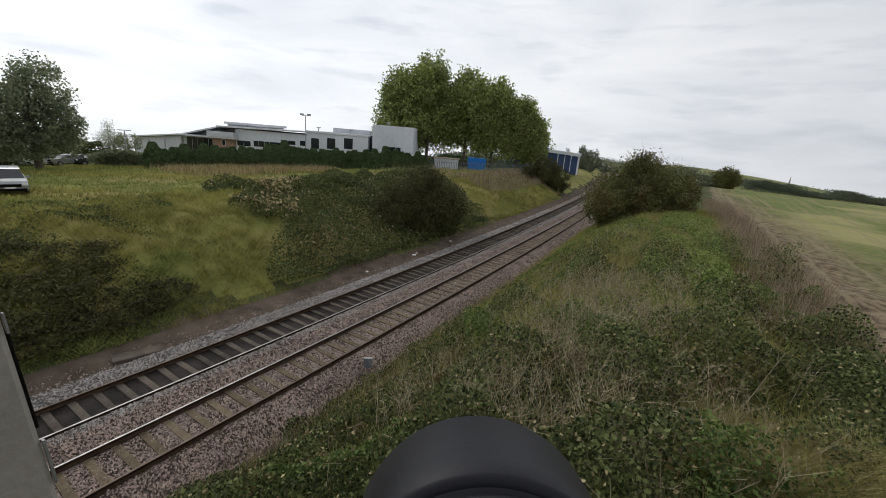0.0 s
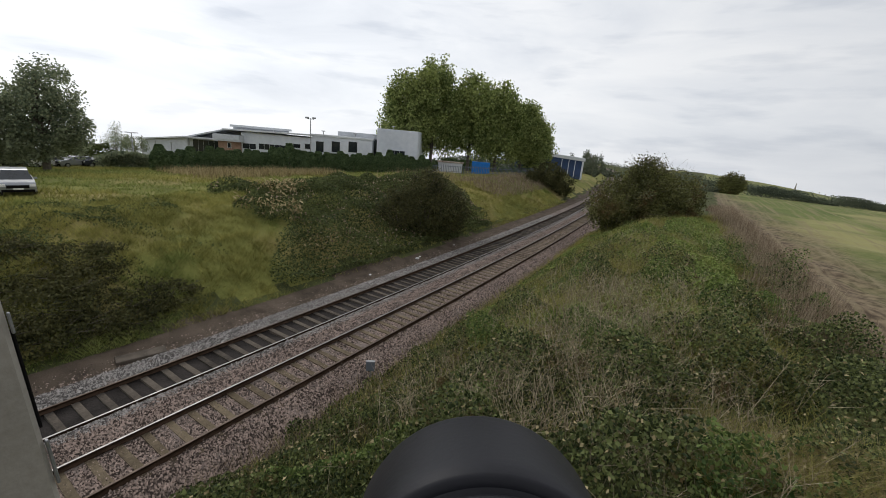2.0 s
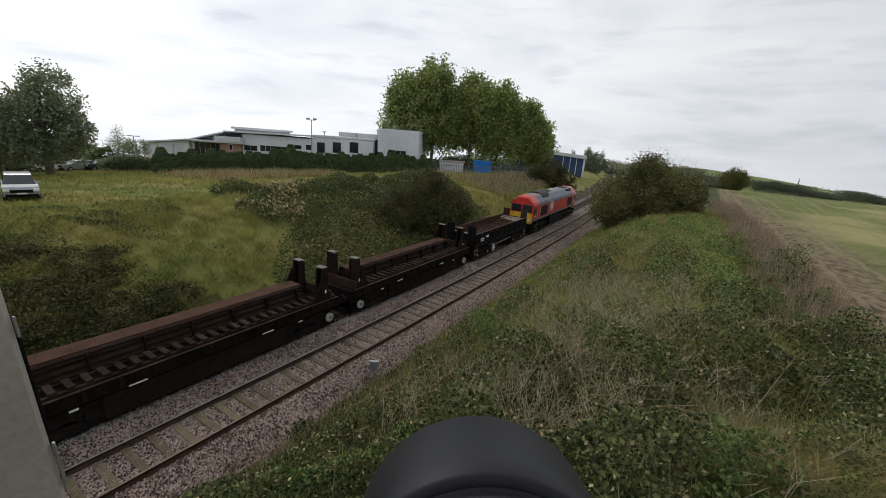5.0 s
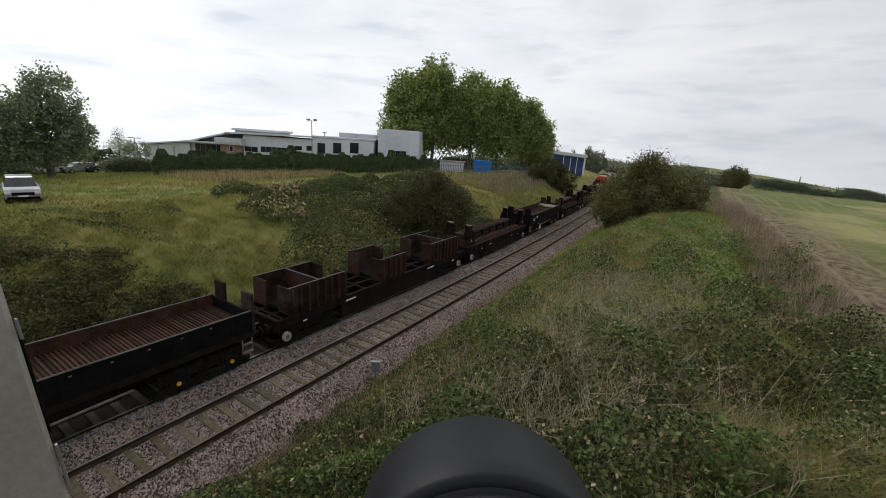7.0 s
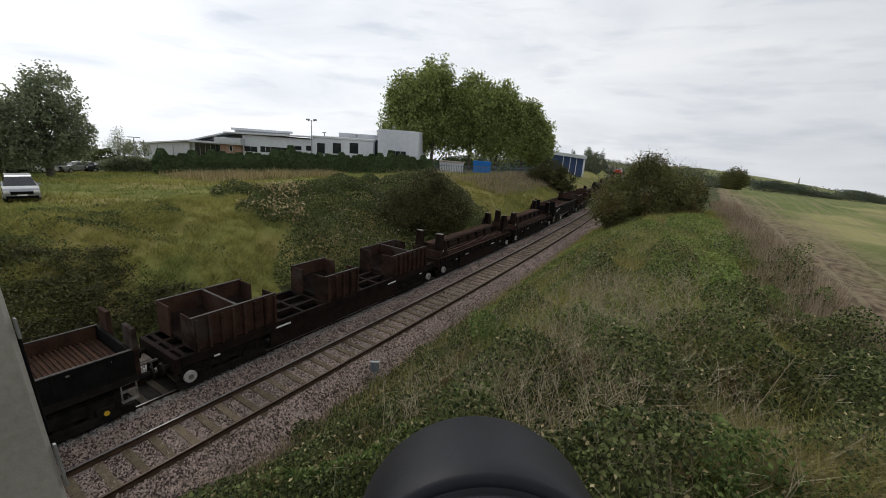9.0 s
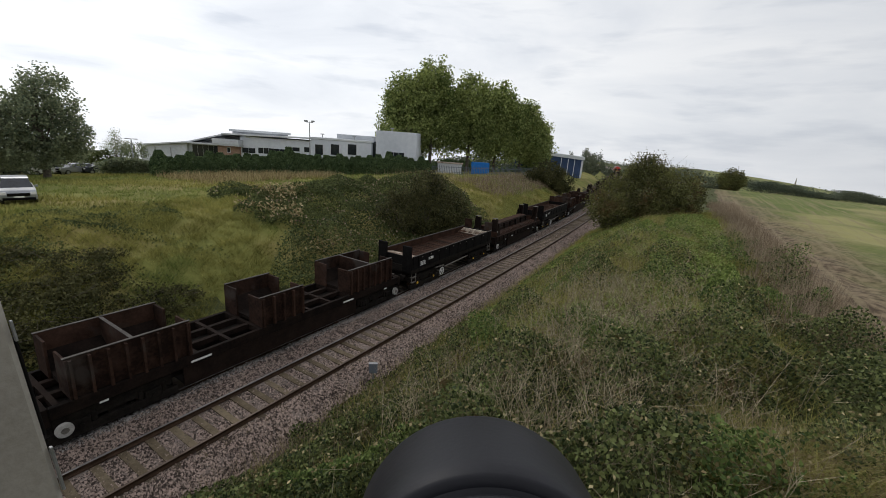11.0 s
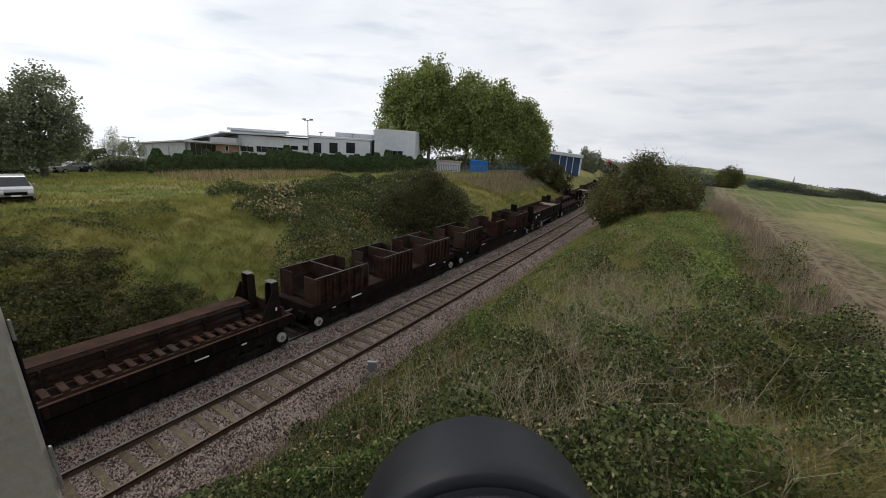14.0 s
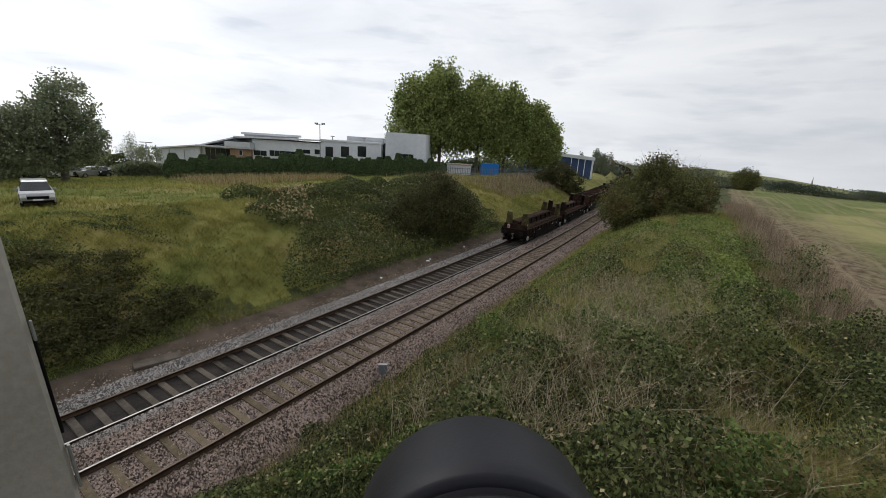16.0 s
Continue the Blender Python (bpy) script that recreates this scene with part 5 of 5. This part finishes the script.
    stuff("edge_stalks", "thin dry stalks beside the ballast", "stalks", v, f, "weed")

    # far bank
    def mass(x, y, u):
        return (y > 15.5 + (-u - 8) * 0.28 + 1.5 * np.sin(u * 0.9)) & (y < 44 + 0.5 * (-u - 8)) & (u > -24)

    x, y, u = sample(250000, -23, -7.3, 2, 80, 1.25, lambda x, y, u: ~mass(x, y, u) | (rng.random(len(x)) < 0.12))
    k = lumps(x * 0.3 + 2, y * 0.3) > 0.62
    p = np.stack([x, y, lie(x, y) - 0.03], 1)
    tuft = 0.25 + 1.1 * lumps(x * 2.6, y * 2.6) ** 2
    v, f = blades(p[~k], 0.42 * tuft[~k], 0.03, 0.85)
    stuff("bank_grass", "long yellow green grass on the far bank", "grass", v, f, "grass")
    v, f = blades(p[k], 0.42 * tuft[k], 0.03, 0.85)
    stuff("bank_grass", "greener long grass on the far bank", "grass", v, f, "grass_green")
    x, y, u = sample(120000, -23.5, -7.6, 13, 56, 1.0, mass)
    h = 0.25 + 1.35 * lumps(x * 0.8, y * 0.8) ** 1.6
    p = np.stack([x, y, lie(x, y) + h * (1 - rng.random(len(x)) ** 2 * 0.7)], 1)
    v, f = leaves(p, 0.115, 0.7, 1.4, 0.7)
    stuff("bank_brambles", "thick dark brambles over the far bank", "brambles", v, f, "leaf_bank")
    x, y, u = sample(30000, -21, -10.5, -2, 13, 1.0, lambda x, y, u: rng.random(len(x)) < np.clip(1.5 * lumps(x * 0.7 + 2, y * 0.8) - 0.05 * y, 0.02, 1))
    v, f = leaves(np.stack([x, y, lie(x, y) + 0.1 + 0.5 * rng.random(len(x)) * lumps(x, y)], 1), 0.085, 0.5, 1.5, 0.7)
    stuff("bank_weeds", "dull green weeds and low brambles on the far bank", "weeds", v, f, "leaf_bank")
    x, y, u = sample(3500, -23, -7.8, 13, 56, 1.0, lambda x, y, u: mass(x, y, u) & (lumps(x * 0.5 + 2, y * 0.6 + 7) > 0.45))
    v, f = leaves(np.stack([x, y, lie(x, y) + 0.3 + 1.0 * lumps(x * 0.8, y * 0.8) + 0.15 * rng.random(len(x))], 1), 0.12, 0.4, 1.6)
    stuff("browned_leaves", "browned autumn leaves among the far brambles", "leaves", v, f, "weed")
    # dry seed heads in the brambles and on the skyline of the bank
    x, y, u = sample(5200, -21, -9.5, 15, 34, 1.0, lambda x, y, u: mass(x, y, u) & (lumps(x * 0.55 + 5, y * 0.5 + 1) > 0.62) & (y < 19.5 + (-u - 8) * 0.7))
    v, f = leaves(np.stack([x, y, lie(x, y) + 0.6 + 0.9 * rng.random(len(x))], 1), 0.13, 0.2, 2.6)
    stuff("seed_heads", "dry straw coloured seed heads above the brambles", "seed heads", v, f, "straw")
    x = -24 + 3 * rng.normal(size=900)
    y = 52 + 4 * rng.normal(size=900)
    v, f = blades(np.stack([x, y, lie(x, y)], 1), 1.3, 0.07, 0.2)
    stuff("reeds", "tall dry straw coloured reeds on the bank top", "reeds", v, f, "straw")
    x, y, u = sample(4500, -19, -11.5, 54, 84, 1.0)
    v, f = blades(np.stack([x, y, lie(x, y)], 1), 0.9, 0.06, 0.25)
    stuff("dry_growth", "brown dry growth along the bank top", "growth", v, f, "weed")
    # meadow
    x, y, u = sample(90000, -60, -19, -4, 70, 1.0)
    k = lumps(x * 0.16 + 1, y * 0.2 + 2) > 0.27
    p = np.stack([x, y, lie(x, y) - 0.02], 1)
    v, f = blades(p[k], 0.22, 0.07, 0.6)
    stuff("meadow_grass", "short green meadow grass", "grass", v, f, "grass_green")
    v, f = blades(p[~k], 0.30, 0.07, 0.6)
    stuff("meadow_grass", "pale yellowing meadow grass", "grass", v, f, "grass")
    x, y, u = sample(8000, -46, -34, 24, 46, 1.0)
    v, f = blades(np.stack([x, y, lie(x, y)], 1), 0.75, 0.06, 0.25)
    stuff("tall_dry_grass", "tall dry grass at the meadow's far edge", "grass", v, f, "straw")


def build_distance():
    """Hedgerows and woods, each a long belt of leaf clumps."""
    def belt(name, label, a, b, height, depth, n, size, material, drop=0.0):
        t = rng.random(n)
        x = a[0] + (b[0] - a[0]) * t + rng.normal(size=n) * depth
        y = a[1] + (b[1] - a[1]) * t + rng.normal(size=n) * depth
        ln = math.hypot(b[0] - a[0], b[1] - a[1])
        q = t * ln + a[0]
        top = height * (0.5 + 0.22 * np.sin(q / 11) * np.sin(q / 4.3 + 1) + 0.2 * np.sin(q / 2.9 + 2.0 * np.sin(q / 7.1)) + 0.12 * np.sin(q / 1.1 + 3.0 * np.sin(q / 5.3)))
        z = lie(x, y) + drop + top * rng.random(n) ** 0.6
        v, f = leaves(np.stack([x, y, z], 1), size, 0.3, 1.2)
        stuff(name, label, "trees", v, f, material)

    belt("hedgerow", "dark hedgerow with small trees across the field", (22, 128), (62, 136), 3.2, 1.0, 26000, 0.2, "far_wood_hazed")
    belt("hedgerow", "dark hedgerow with small trees across the field", (60, 138), (130, 150), 3.9, 1.5, 26000, 0.25, "far_wood_hazed")
    belt("hedgerow", "low hedge beside the field", (9, 112), (16, 119), 2.2, 0.6, 1500, 0.35, "far_wood_hazed")
    belt("far_woods", "distant dark woods on a low ridge", (-160, 420), (60, 430), 14, 6, 20000, 0.9, "far_wood_hazed")
    belt("far_woods", "distant dark woods on a low ridge", (30, 440), (330, 470), 13, 8, 26000, 0.9, "far_wood_hazed")
    belt("far_woods", "distant dark woods on a low ridge", (-120, 190), (-20, 215), 8, 5, 10000, 0.8, "far_wood_hazed")
    belt("far_woods", "treetops behind the office", (-118, 92), (-104, 84), 9.5, 1.5, 700, 0.7, "leaf_tree_hazed")
    belt("far_woods", "dark trees beyond the car park", (-64, -12), (-64, 17), 4.6, 1.5, 8000, 0.4, "leaf_tree_hazed")
    belt("clipped_hedge", "clipped green hedge beside the car park", (-59.5, 23.2), (-56.5, 30.5), 3.9, 0.5, 9000, 0.2, "leaf_tree_hazed")
    belt("tree_belt", "shaded shrubs beyond the parked cars", (-72, 2), (-70, 27), 4.6, 1.2, 9000, 0.35, "leaf_bank")
    belt("tree_belt", "shaded shrubs under the poplars", (-49, 76), (-25, 106), 3.6, 1.5, 7000, 0.4, "leaf_hedge")
    belt("hedgerow", "trees along the end of the cutting", (-46, 206), (-26.6, 200), 15, 0.5, 9000, 0.32, "far_wood_hazed")
    bm = bmesh.new()
    t = thing("church", "distant grey stone church with a pointed spire", "church", pose(97, 594, on(97, 594)))
    boxes("tower", M["concrete"], t, [(-1.2, 1.2, -1.2, 1.2, 0, 11)], "stone tower")
    rod(bm, (0, 0, 11), (0, 0, 21), 1.2, 0.1, 8)
    part("spire", bm, M["concrete"], t, "pointed stone spire")


# ---- buildings, lamps and cars ----
ROOT, ALONG = Vector((-85.7, 39.0, 0)), Vector((0.8579, 0.5139, 0))
ANGLE = math.degrees(math.atan2(0.5139, 0.8579))


def build_office():
    """A long low office: x runs along its front, y points away from the front, into the building."""
    t = thing("office_building", "long white modern office building with dark windows and stepped flat roofs", "building", pose(ROOT.x, ROOT.y, 0, 0, 0, ANGLE))
    base = -0.6

    def wall(x0, x1, y0, y1, top, material="plaster", label=""):
        return boxes("wall", M[material], t, [(x0, x1, y0, y1, base, top)], label, bevel=0.02)

    def window(w, x0, x1, z0, z1, y=0.0):
        o = boxes("window", M["cladding"], w, [(x0 - 0.08, x1 + 0.08, y - 0.05, y + 0.05, z0 - 0.08, z1 + 0.08)], "grey window frame")
        n = max(1, int((x1 - x0) / 1.0))
        for i in range(n):
            a = x0 + (x1 - x0) * i / n
            boxes("pane", M["glass"], o, [(a + 0.03, x0 + (x1 - x0) * (i + 1) / n - 0.03, y - 0.07, y + 0.02, z0, z1)])

    def sloped(x0, x1, y0, y1, z0, z1, material, label):
        bm = bmesh.new()
        for q in box(bm, x0, x1, y0, y1, base, z0):
            if q.co.x > (x0 + x1) / 2 and q.co.z > 0:
                q.co.z = z1
        return part("wall", bm, M[material], t, label)

    sloped(-0.6, 9.0, 0.0, 14, 4.25, 5.4, "cladding", "pale grey clad wing")
    sloped(9.0, 15.6, 2.4, 14, 5.4, 7.1, "plaster", "white upper wall")
    for x in (2.4, 5.6):
        boxes("downpipe", M["steel"], t, [(x - 0.06, x + 0.06, -0.1, 0.0, base, 4.3)])
    # sloping eave from the low wing to the higher middle
    for i, (a, b, z0, z1) in enumerate(((-0.8, 9.4, 4.3, 5.5), (9.4, 16.6, 5.5, 7.4), (16.6, 34.2, 7.6, 7.9))):
        bm = bmesh.new()
        vs = box(bm, a, b, -0.7, 16, z0, z0 + 0.28)
        for q in vs:
            if q.co.x > (a + b) / 2:
                q.co.z += z1 - z0
        part("roof", bm, M["roofing"], t, "pale metal roof", bevel=0.02)
    w = wall(9.0, 15.6, 0.6, 14, 5.5)
    window(w, 9.8, 15.3, 1.8, 5.2, 0.55)
    boxes("canopy", M["cladding"], t, [(9.0, 20.6, -1.6, 3, 5.45, 5.75), (15.2, 20.5, -1.7, 3, 5.75, 6.75)], "grey entrance canopy", bevel=0.03)
    w = wall(15.6, 20.0, -0.5, 8, 5.9, "brick", "brown brick entrance wall")
    window(w, 17.6, 18.2, 4.2, 5.1, -0.52)
    w = wall(20.0, 34.4, 0.2, 16, 7.5)
    window(w, 20.3, 23.0, 4.3, 5.3, 0.18)
    window(w, 23.6, 29.0, 4.4, 5.5, 0.18)
    window(w, 30.6, 32.1, 5.3, 6.05, 0.18)
    window(w, 33.0, 34.2, 5.3, 6.25, 0.18)
    boxes("clerestory", M["cladding"], t, [(16.4, 25.0, 4, 12, 7.6, 8.3)], "grey raised rooflight", bevel=0.02)
    boxes("clerestory_roof", M["roofing"], t, [(16.0, 25.4, 3.4, 12.6, 8.3, 8.75)], "pale overhanging roof", bevel=0.03)
    w = wall(34.4, 46.7, 0.0, 16, 8.0)
    window(w, 35.3, 36.9, 4.95, 6.95)
    window(w, 38.5, 40.2, 5.15, 7.2)
    window(w, 41.9, 43.7, 5.4, 7.45)
    window(w, 35.3, 36.9, 1.6, 3.6)
    window(w, 41.9, 43.7, 1.6, 3.6)
    boxes("parapet", M["roofing"], t, [(34.2, 46.9, -0.15, 16, 8.0, 8.35)], "pale parapet", bevel=0.02)
    boxes("upper_storey", M["cladding"], t, [(38, 48.5, 6, 18, 8.35, 9.3)], "grey set back plant storey", bevel=0.02)
    boxes("link_wall", M["glass"], t, [(46.75, 47.6, 1.5, 10, base, 8.3)], "dark glazed recess")
    w = wall(47.7, 55.8, -0.6, 16, 10.5, "plaster", "tall plain white block")
    window(w, 50.2, 53.4, 4.5, 6.5, -0.6)
    for x, z in ((35.2, 8.35), (42.0, 8.35), (46.2, 8.35), (50, 10.5)):
        bm = bmesh.new()
        rod(bm, (x, 5, z), (x, 5, z + 0.7), 0.1, n=8)
        rod(bm, (x - 0.4, 5, z + 0.7), (x + 0.4, 5, z + 0.7), 0.1, n=8)
        part("roof_vent", bm, M["steel"], t, "steel roof vent")


def build_shed():
    c = math.atan2(124.2 - 120.9, -19 + 30.2)
    t = thing("industrial_shed", "dark blue clad industrial shed with a pale roof edge", "building", pose(-30.2, 120.9, 2.2, 0, 0, math.degrees(c)))
    bm = bmesh.new()
    vs = box(bm, -8, 11.6, 0, 14, -0.5, 6.0)
    for q in vs:
        if q.co.x > 0 and q.co.z > 0:
            q.co.z = 4.7
    part("wall", bm, M["shed_blue"], t, "dark blue ribbed cladding")
    bm = bmesh.new()
    vs = box(bm, -8.4, 12.0, -0.5, 14.5, 6.0, 6.9)
    for q in vs:
        if q.co.x > 0:
            q.co.z -= 1.3
    part("roof", bm, M["roofing"], t, "pale metal roof")
    boxes("corner_post", M["plaster"], t, [(11.2, 11.7, -0.1, 0.0, -0.5, 4.6), (7.4, 7.6, -0.08, 0, 0, 4.8), (9.2, 9.4, -0.08, 0, 0, 4.8), (5.4, 5.6, -0.08, 0, 0, 5)], "pale upright trim")


def lamp_post(x, y, top, double):
    z = on(x, y, -0.1)
    t = thing("lamp_post", "tall grey steel lamp post with " + ("two floodlights" if double else "one flat lamp"), "lamp post", pose(x, y, z, 0, 0, 30))
    h = top - z
    bm = bmesh.new()
    rod(bm, (0, 0, 0), (0, 0, h), 0.11, 0.06, 10)
    if double:
        rod(bm, (-0.6, 0, h - 0.1), (0.6, 0, h - 0.1), 0.04, n=6)
    else:
        rod(bm, (-0.7, 0, h), (0.7, 0, h), 0.035, n=6)
    part("pole", bm, M["steel"], t)
    for s in (-1, 1):
        boxes("lamp_head", M["steel"], t, [(*sorted((s * 0.35, s * 0.85)), -0.2, 0.2, h - 0.05, h + 0.22 if double else h + 0.06)], "grey lamp head", bevel=0.02)


def car_model(name, label, paint, tall=1.62, group=""):
    t = thing(name, label, "car", group=group)
    out = [(-2.2, 0.35), (-2.25, 0.75), (-2.1, 1.0), (-1.15, 1.08), (1.75, 1.1), (2.2, 0.95), (2.25, 0.4)]
    bm = bmesh.new()
    a = [bm.verts.new((-0.9, y, z)) for y, z in out]
    b = [bm.verts.new((0.9, y, z)) for y, z in out]
    for i in range(len(out)):
        j = (i + 1) % len(out)
        bm.faces.new((a[i], a[j], b[j], b[i]))
    bm.faces.new(a[::-1])
    bm.faces.new(b)
    body = part("body", bm, M[paint], t, bevel=0.06)
    cab = [(-1.2, 1.06), (-0.45, tall - 0.06), (-0.1, tall), (1.5, tall - 0.02), (1.95, 1.1)]
    for nm, mt, inset, lift in (("glazing", "glass", 0.0, 0.0), ("car_roof", paint, 0.03, 0.04)):
        bm = bmesh.new()
        pts = cab if nm == "glazing" else [(-0.4, tall - 0.07), (-0.1, tall), (1.5, tall - 0.02), (1.62, tall - 0.1)]
        w0 = [0.84 - 0.2 * (z - 1.06) / (tall - 1.06) + inset for _, z in pts]
        a = [bm.verts.new((-w, y, z + lift)) for w, (y, z) in zip(w0, pts)]
        b = [bm.verts.new((w, y, z + lift)) for w, (y, z) in zip(w0, pts)]
        for i in range(len(pts)):
            j = (i + 1) % len(pts)
            bm.faces.new((a[i], a[j], b[j], b[i]))
        bm.faces.new(a[::-1])
        bm.faces.new(b)
        part(nm, bm, M[mt], t if nm == "glazing" else body, "dark car windows" if nm == "glazing" else "", bevel=0.02)
    for y in (-1.4, 1.4):
        for s in (-1, 1):
            bm = bmesh.new()
            rod(bm, (s * 0.72, y, 0.34), (s * 0.93, y, 0.34), 0.34, n=20)
            wh = part("wheel", bm, M["tyre"], t, "black tyre", bevel=0.03)
            bm = bmesh.new()
            rod(bm, (s * 0.9, y, 0.34), (s * 0.945, y, 0.34), 0.2, n=14)
            part("rim", bm, M["steel"], wh, "alloy rim")
    boxes("grille", M["black"], t, [(-0.55, 0.55, -2.29, -2.2, 0.62, 0.82), (-0.8, 0.8, -2.28, -2.2, 0.36, 0.52)], "black front grille", bevel=0.01)
    for s in (-1, 1):
        boxes("headlight", M["white"], t, [(*sorted((s * 0.58, s * 0.86)), -2.27, -2.12, 0.72, 0.9)], "clear headlight", bevel=0.02)
        boxes("door_mirror", M[paint], t, [(*sorted((s * 0.88, s * 1.08)), -0.95, -0.8, 1.08, 1.22)], bevel=0.02)
    boxes("number_plate", M["white"], t, [(-0.26, 0.26, -2.3, -2.27, 0.53, 0.63)], "blank number plate")
    return t


def build_cars():
    c = car_model("estate_car", "silver estate car parked facing the meadow", "silver", 1.66)
    c.matrix_basis = pose(-29.3, 8.2, on(-29.3, 8.2, 0.02), 0, 0, 80)
    g = "cars in the car park"
    w = car_model("parked_car", "white car in the car park", "car_white", 1.5, g)
    d = car_model("parked_car", "dark blue car in the car park", "car_dark", 1.5, g)
    s = car_model("parked_car", "silver car in the car park", "silver", 1.5, g)
    used = set()
    for m, x, y, rz in ((d, -65.5, 16.4, 12), (w, -65.0, 18.6, 8), (s, -64.6, 21.6, 14), (d, -64.2, 24.4, 5), (w, -63.8, 28.1, 10), (w, -65.6, 31.6, 16), (s, -65.4, 33.6, 40)):
        ob = m if m not in used else copy_thing(m, Matrix())
        used.add(m)
        ob.matrix_basis = pose(x, y, on(x, y, 0.0), 0, 0, rz)


def build_yard():
    t = thing("container", "bright blue steel storage container under the trees", "container", pose(-29.6, 80, on(-29.6, 80), 0, 0, 25))
    bm = bmesh.new()
    box(bm, -1.9, 1.9, -1.2, 1.2, 0, 2.5)
    for i in range(14):
        box(bm, -1.85 + i * 0.28, -1.75 + i * 0.28, -1.24, 1.24, 0.1, 2.4)
    part("shell", bm, M["bright_blue"], t)
    t = thing("site_cabin", "pale flat roofed site cabin under the trees", "cabin", pose(-35.2, 76.5, on(-35.2, 76.5), 0, 0, 30))
    boxes("shell", M["cladding"], t, [(-2.6, 2.6, -1.3, 1.3, 0, 2.0)], bevel=0.02)
    boxes("roof", M["timber"], t, [(-2.8, 2.8, -1.5, 1.5, 2.0, 2.2)], bevel=0.02)
    t = thing("yard_fence", "dark grey steel palisade fence along the bank top", "fence", group="")
    seg = [(-42, 64.5), (-33, 71), (-26, 78), (-20, 92)]
    bm = bmesh.new()
    box(bm, -0.04, 0.04, -0.02, 0.02, -0.05, 1.7)
    pale = finish("pale", bm, M["slate"])
    for (x0, y0), (x1, y1) in zip(seg, seg[1:]):
        n = int(math.hypot(x1 - x0, y1 - y0) / 0.35)
        for i in range(n):
            x, y = x0 + (x1 - x0) * i / n, y0 + (y1 - y0) * i / n
            ob = new("pale", pale)
            ob.parent = t
            ob.location = (x, y, on(x, y))
        for h in (0.4, 1.4):
            bm = bmesh.new()
            rod(bm, (x0, y0, on(x0, y0, h)), (x1, y1, on(x1, y1, h)), 0.04, n=6)
            part("fence_rail", bm, M["slate"], t)


trackside()
build_office()
build_shed()
lamp_post(-45.9, 47.9, 10.9, True)
lamp_post(-58.4, 26.6, 6.5, False)
build_cars()
build_yard()
build_trees()
build_hedge()
build_bushes()
build_bank_plants()
build_distance()
build_tracks()
motions()
